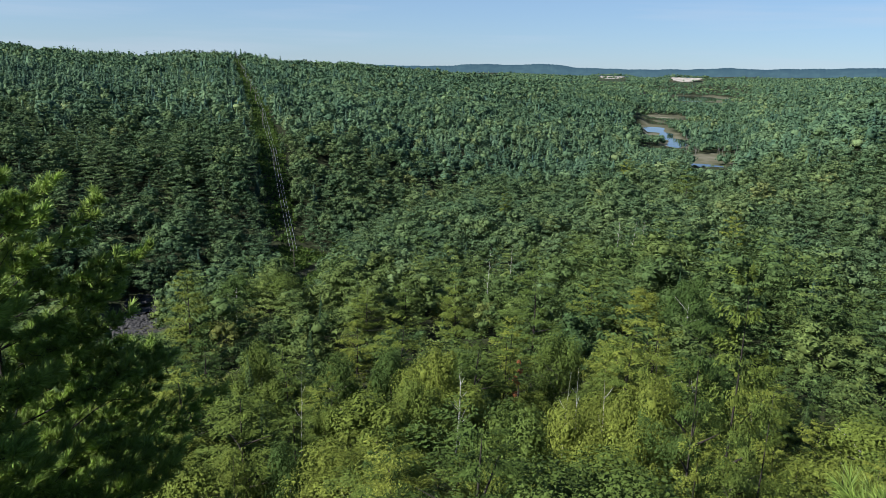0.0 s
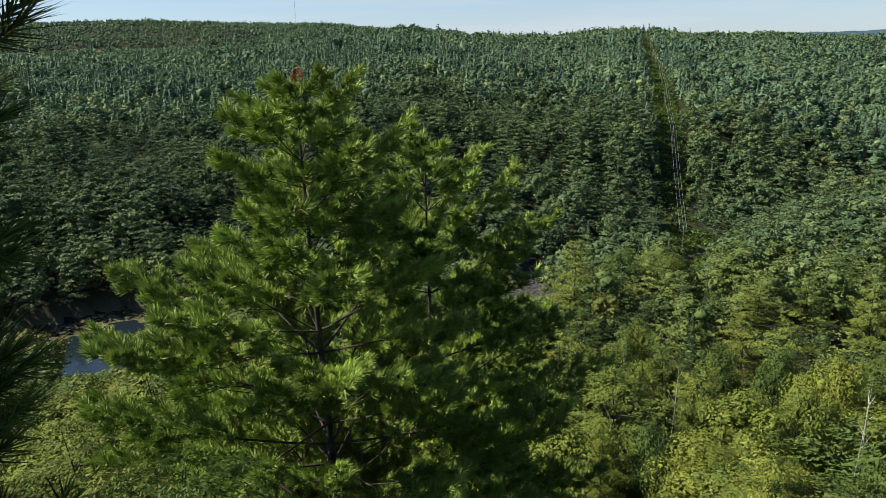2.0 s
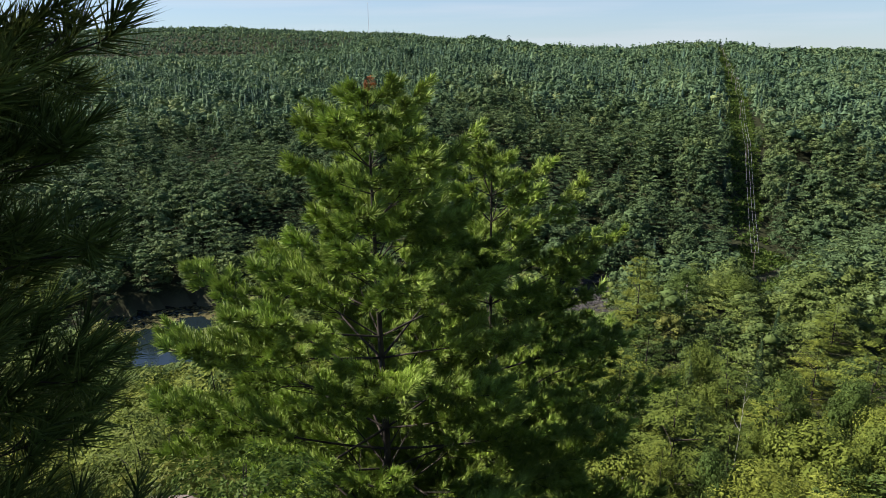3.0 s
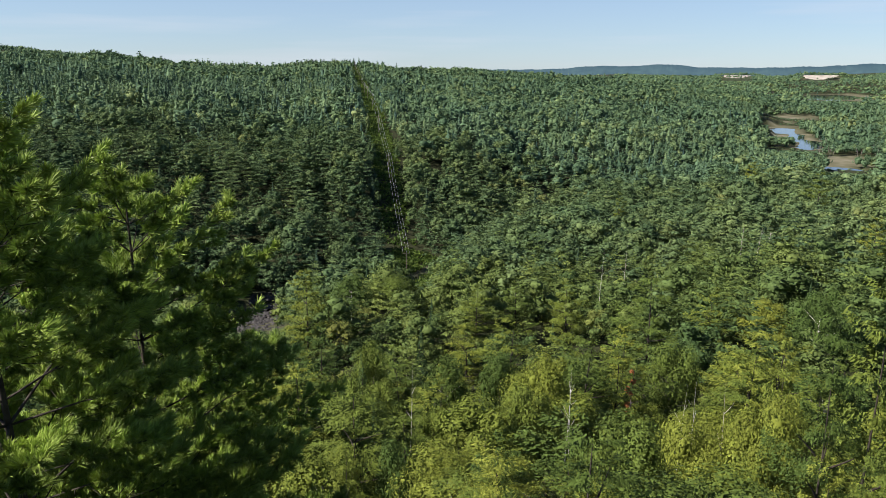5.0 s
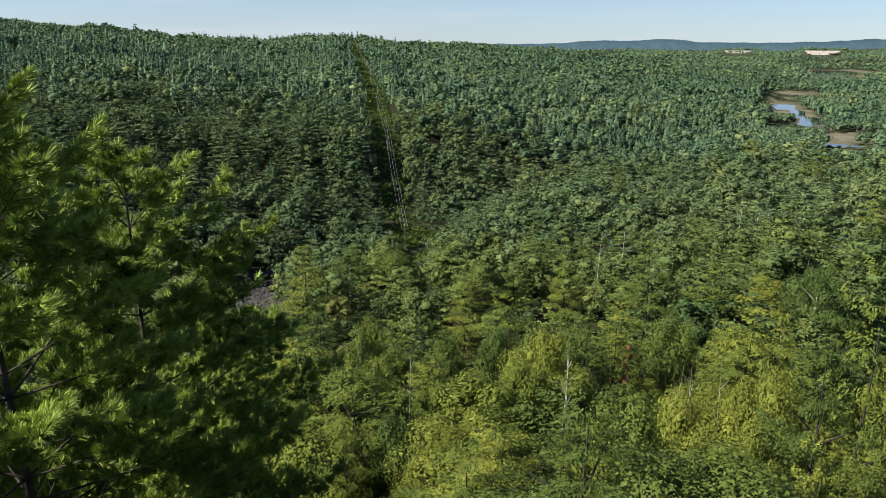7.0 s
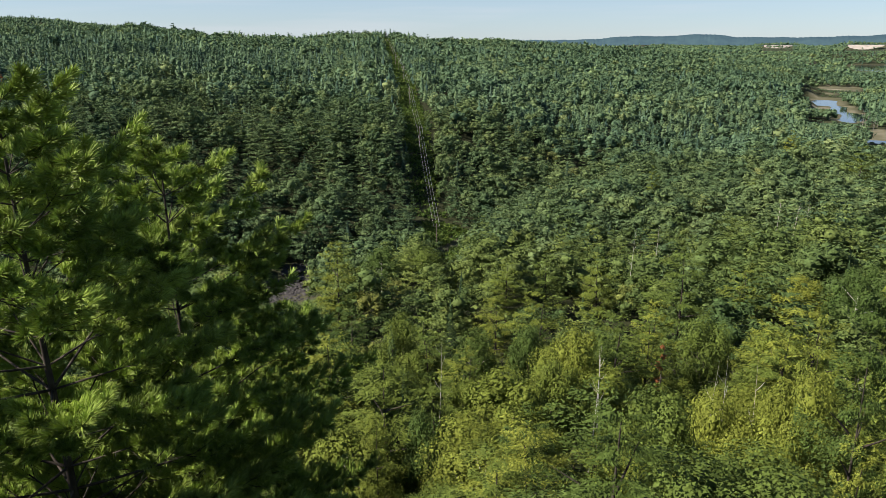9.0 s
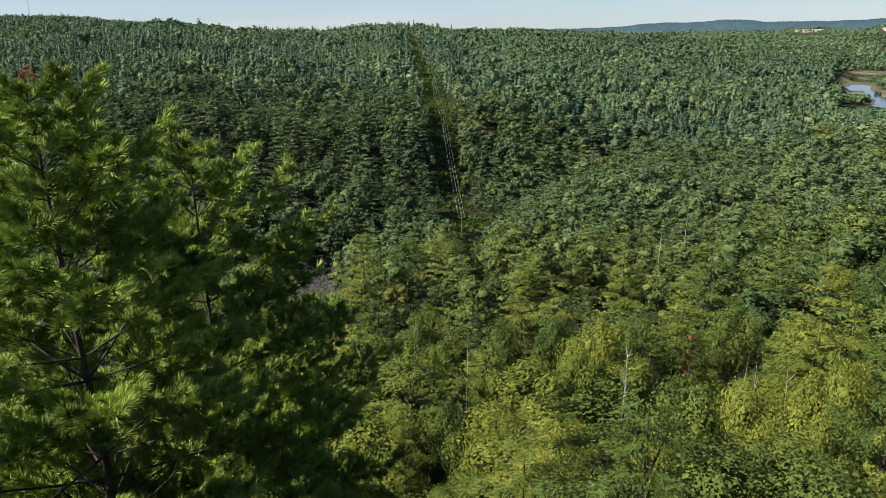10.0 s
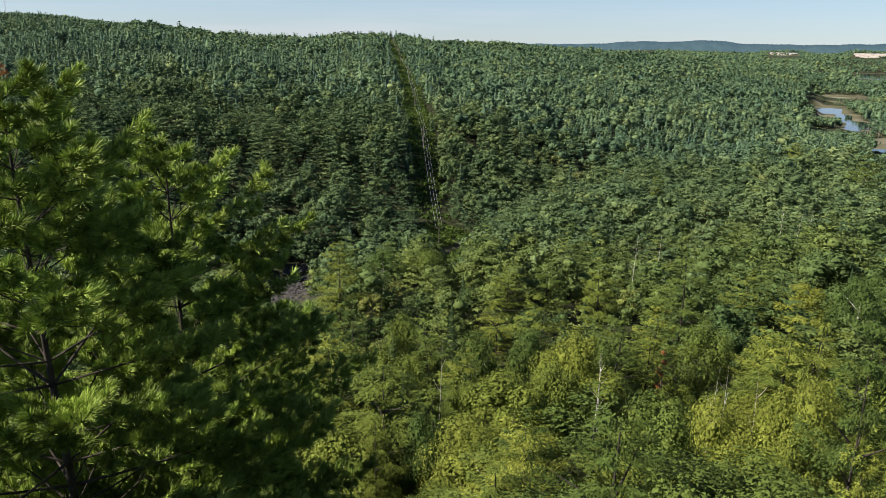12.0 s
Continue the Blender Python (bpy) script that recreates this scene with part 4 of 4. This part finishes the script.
# ---------------------------------------------------------------- bare trunks and odd trees
def bare_trunk(name, label, az, d, top, lean, r, bark, arms=5):
    """A leafless or thin-crowned stem > trunk, limbs."""
    px, py, pz = on_land(az, d, 0.2)
    h = top - pz
    root = new(name)
    root.matrix_basis = pose(px, py, pz, 0, 0, az)
    hs = np.linspace(0, 1, 8)
    pts = [np.array([lean * t * h + 0.12 * math.sin(4 * t + az), 0.1 * math.sin(3 * t + d), t * h]) for t in hs]
    child("trunk", mesh_of("trunk", *tube(pts, [0.75 * r * (1.03 - t) for t in hs], 7), [bark], smooth=True), root)
    for i in range(arms):
        t = 0.55 + 0.4 * i / arms
        p = np.array([np.interp(t, hs, [q[k] for q in pts]) for k in range(3)])
        a, L = i * 2.4 + az, h * 0.09 * (1.3 - t)
        w = np.array([math.cos(a), math.sin(a), 0.9])
        child("limb", mesh_of("limb", *tube([p, p + w * L * 0.5, p + w * L + (0, 0, 0.2)], [r * 0.22, r * 0.15, r * 0.05], 5), [bark], smooth=True), root)
    return tagged(root, label, "tree", "bare trunks")


BIRCH = "slender white birch trunk among green crowns"
SNAG = "bleached dead tree trunk with broken limbs"
for az, d, el, lean, r, bark, label in ((-1.5, 61, -23.8, 0.02, 0.12, M_BIRCH, BIRCH), (-2.4, 62, -24.0, -0.05, 0.11, M_BIRCH, BIRCH), (-12.1, 57, -23.4, 0.0, 0.10, M_BIRCH, BIRCH), (-10.9, 58, -23.8, 0.03, 0.09, M_BIRCH, BIRCH),
                                        (-15.3, 55, -23.4, -0.06, 0.10, M_DEAD, SNAG), (-3.8, 165, -14.2, 0.03, 0.13, M_BIRCH, BIRCH), (-14.3, 205, -11.4, 0.0, 0.24, M_DEAD, SNAG), (-15.4, 210, -11.6, 0.05, 0.2, M_DEAD, SNAG),
                                        (-16.4, 208, -11.5, -0.04, 0.22, M_DEAD, SNAG), (-5.6, 185, -13.6, 0.04, 0.13, M_DEAD, SNAG), (12.6, 64, -23.4, 0.05, 0.07, M_BIRCH, BIRCH), (20.5, 64, -24.9, 0.02, 0.07, M_BIRCH, BIRCH)):
    bare_trunk("birch_tree" if bark is M_BIRCH else "dead_tree", label, az, d, EYE_Z + d * math.tan(radians(el)), lean, r, bark)

n = 420
a, dd = rng.uniform(-26.5, -18.6, n), rng.uniform(690, 1130, n)
x, y = place(a, dd)
k = (land(x, y) > 0.2) & (marsh_share(x, y) > 0.75) & (marsh_share(x, y) < 1.6)
pieces = [tube([(px, py, pz - 0.3), (px + rng.normal() * 0.3, py, pz + h * 0.6), (px + rng.normal() * 0.5, py, pz + h)], [0.15, 0.11, 0.04], 5)
          for px, py, pz, h in zip(x[k], y[k], land(x[k], y[k]), rng.uniform(6, 12, int(k.sum())))]
tagged(new("dead_trunks", mesh_of("dead_trunks", *merge(pieces), [M_SNAG])), "grey dead trunks standing at the marsh edge", "dead trees", kind="stuff")

SINGLE_LEAF["rust"] = M_RUST
px, py, pz = on_land(-6.87, 80, 0.2)
CROWNS["rust"], WIDTH["rust"], ASPECT["rust"] = broadleaf_crown, (0.06, 0.07), 0.75
rusty = tree_thing("rust", rng, EYE_Z + 80 * math.tan(radians(-22.7)) - pz, 420, 0.22, M_BARK)
rusty.name = "broadleaf_tree"
rusty.matrix_basis = pose(px, py, pz)
tagged(rusty, "small maple with rust-red autumn leaves", "tree")

# ---------------------------------------------------------------- the lookout's edge
def shrub(name, label, az, d, w, h, leaf, n, size, aspect, up=0.3):
    """A shrub > stems, leaves."""
    root = new(name)
    px, py, pz = on_land(az, d, 0.05)
    root.matrix_basis = pose(px, py, pz)
    stems = []
    for i in range(14):
        a, q = rng.uniform(0, 6.28), rng.uniform(0.3, 1)
        e = np.array([math.cos(a) * w * q * 0.8, math.sin(a) * w * q * 0.8, h * (1.05 - 0.5 * q * q) * 0.9])
        stems.append(tube([(0, 0, 0), e * (0.4, 0.4, 0.55), e], [0.014, 0.010, 0.004], 5))
    child("stems", mesh_of("stems", *merge(stems), [M_BARK], smooth=True), root)
    a, q, t = rng.uniform(0, 6.28, n), np.sqrt(rng.uniform(0, 1, n)), rng.uniform(0.75, 1.05, n)
    p = np.stack([np.cos(a) * w * q, np.sin(a) * w * q, h * np.sqrt(np.maximum(1 - 0.75 * q * q, 0.05)) * t * rng.uniform(0.45, 1, n) ** 0.5 + 0.05], 1)
    p = p + 0.06 * np.sin(p[:, [1, 2, 0]] * 9)
    nm = np.stack([np.cos(a) * q, np.sin(a) * q, np.full(n, 0.9)], 1) + rng.normal(size=(n, 3)) * 0.5
    along = np.stack([np.cos(a), np.sin(a), np.full(n, up)], 1)
    v, f = cards(rng, p, nm, np.full(n, size), np.full(n, size * aspect), along)
    child("leaves", mesh_of("leaves", v, f, [leaf], np.repeat(rng.uniform(0, 1, n), 3)), root)
    return tagged(root, label, "shrub")


M_SHRUB = leaf_material("shrub_leaves", ((0.0, (0.08, 0.12, 0.025)), (0.6, (0.15, 0.18, 0.04)), (1.0, (0.24, 0.25, 0.07))), 0.3, 0.4, 0.3, relief=0)
M_YELLOW = leaf_material("yellow_leaves", ((0.0, (0.09, 0.13, 0.025)), (0.6, (0.14, 0.165, 0.035)), (1.0, (0.24, 0.22, 0.05))), 0.15, 0.5, 0.3, relief=0)
shrub("broadleaf_shrub", "glossy yellow-green shrub beside a granite ledge", 59.8, 6.0, 0.7, 0.85, M_SHRUB, 3000, 0.062, 0.6)
shrub("broadleaf_shrub", "low green shrub growing over a granite ledge", 54.5, 5.4, 0.7, 0.4, M_BUSH, 2400, 0.05, 0.3)
px, py, pz = on_land(61.3, 5.2)
bm = bmesh.new()
bmesh.ops.create_icosphere(bm, subdivisions=4, radius=1.0)
for vert in bm.verts:
    q = vert.co.copy()
    vert.co = q * (1 + 0.22 * noise.noise(q * 1.6) + 0.07 * noise.noise(q * 5))
    vert.co = Vector((vert.co.x * 0.42, vert.co.y * 0.34, vert.co.z * 0.22))
me = bpy.data.meshes.new("boulder")
bm.to_mesh(me)
bm.free()
me.polygons.foreach_set("use_smooth", np.full(len(me.polygons), True))
me.materials.append(M_ROCK)
ob = new("boulder", me)
ob.matrix_basis = pose(px, py, pz + 0.14, 4, -6, 30)
tagged(ob, "weathered pinkish granite boulder at the cliff edge", "rock")


def cliff_shrub(az, el, d, w, label, leaf, n, size, aspect):
    """A tall shrub rising from the cliff foot until its top shows."""
    px, py, pz = on_land(az, d, 0.1)
    return shrub("cliff_shrub", label, az, d, w, EYE_Z + d * math.tan(radians(el)) - pz, leaf, n, size, aspect, -0.6)


cliff_shrub(-7.5, -35.0, 15, 1.0, "yellowing willow-leaved shrub below the cliff edge", M_YELLOW, 5000, 0.12, 0.30)
cliff_shrub(-17.5, -36.0, 14, 1.2, "yellow-green shrub below the cliff edge", M_YELLOW, 7500, 0.125, 0.32)
bx, by, bz = on_land(-34.5, 4.6)
pine_detailed("pine_tree", "small sunlit pine with long golden-green needles at the cliff edge", (bx, by, bz), EYE_Z - 4.6 * math.tan(radians(27.0)) - bz,
              ((0, 0.4, 1.0, 3.0), (0.25, 0.5, 0.8, 1.0)), 0.22, M_PINE_CLOSE, prng, trunk_r=0.04, needle=0.13, count=46, width=0.003, first=0.2, rise=0.5)

# ---------------------------------------------------------------- radio mast on the high ridge
def radio_mast(az, d, h):
    root = new("radio_mast")
    px, py, pz = on_land(az, d, 0.3)
    root.matrix_basis = pose(px, py, pz)
    legs = [(0.7 * math.cos(a), 0.7 * math.sin(a)) for a in (0.3, 2.4, 4.5)]
    for lx, ly in legs:
        child("leg", mesh_of("leg", *tube([(lx, ly, 0), (lx, ly, h / 2), (lx, ly, h)], [0.16] * 3, 5), [M_MAST]), root)
    for i in range(24):
        z0, (ax, ay), (cx, cy) = h * i / 24, legs[i % 3], legs[(i + 1) % 3]
        child("brace", mesh_of("brace", *tube([(ax, ay, z0), (cx, cy, z0 + h / 24)], [0.10, 0.10], 4), [M_MAST]), root)
    return tagged(root, "slender grey lattice radio mast on a wooded ridge", "mast")


M_MAST = plain_material("galvanised_steel", (0.35, 0.35, 0.36), (0.5, 0.5, 0.5), 0.3, 0.5, 0.0)
radio_mast(42.75, 2350, 105)


# ---------------------------------------------------------------- pond growth and rapids
M_PAD = leaf_material("lily_pads", ((0.0, (0.12, 0.15, 0.05)), (1.0, (0.22, 0.24, 0.09))), 0.1, 0.5, 0.3)
M_MAT = leaf_material("brown_weed", ((0.0, (0.075, 0.075, 0.03)), (1.0, (0.13, 0.115, 0.05))), 0.1, 0.7, 0.3)


def floating(name, label, mat, patches, n, size):
    """Floating leaves in drifts, as one object."""
    out, tint = [], []
    for az, d, across, away in patches:
        a, q = rng.uniform(0, 2 * np.pi, n), np.sqrt(rng.uniform(0, 1, n))
        x, y = place(az + np.degrees(np.cos(a) * q * across / d), d + np.sin(a) * q * away)
        w = np.arange(6) * np.pi / 3
        s = size * rng.uniform(0.6, 1.3, n)
        v = np.stack([x[:, None] + np.cos(w) * s[:, None], y[:, None] + np.sin(w) * s[:, None], np.repeat(rng.uniform(0.02, 0.09, n)[:, None], 6, 1)], -1)
        out.append(v.reshape(-1, 3))
        tint.append(np.repeat(rng.uniform(0, 1, n), 6))
    v = np.concatenate(out)
    return tagged(new(name, mesh_of(name, v, np.arange(len(v)).reshape(-1, 6), [mat], np.concatenate(tint))), label, "water plants", kind="stuff")


floating("lily_pads", "pale green lily pads floating on a pond", M_PAD, ((57.6, 207, 7, 5), (59.5, 203, 4, 3), (56.0, 212, 5, 4)), 160, 0.45)
floating("pond_weed", "brown floating weed along a pond's far edge", M_MAT, ((57.5, 232, 16, 6), (61.5, 226, 10, 5), (55.5, 226, 6, 8)), 260, 0.6)


def stones(name, label, patches, n, size):
    out = []
    for az, d, across, away in patches:
        a, q = rng.uniform(0, 2 * np.pi, n), np.sqrt(rng.uniform(0, 1, n))
        x, y = place(az + np.degrees(np.cos(a) * q * across / d), d + np.sin(a) * q * away)
        for px, py in zip(x, y):
            s = size * rng.uniform(0.4, 1.5)
            out.append((ICO_V * (1 + rng.uniform(-0.25, 0.25, (12, 1))) * (s, s * rng.uniform(0.6, 1.2), s * 0.5) + (px, py, max(0.05, float(land(np.array(px), np.array(py))))), ICO_F))
    return tagged(new(name, mesh_of(name, *merge(out), [M_STONE])), label, "stones", kind="stuff")


# stone colour lowered to include the shade of the trees over the rapid
M_STONE = plain_material("shaded_creek_stone", (0.02, 0.019, 0.018), (0.075, 0.071, 0.066), 0.8, 0.8, 0.4)
stones("creek_stones", "grey boulders and gravel in a creek rapid", ((26.3, 226, 8, 10), (24.6, 234, 8, 9), (27.2, 215, 6, 9), (25.2, 220, 10, 12), (24.0, 245, 6, 6), (11.8, 262, 7, 6)), 170, 0.75)
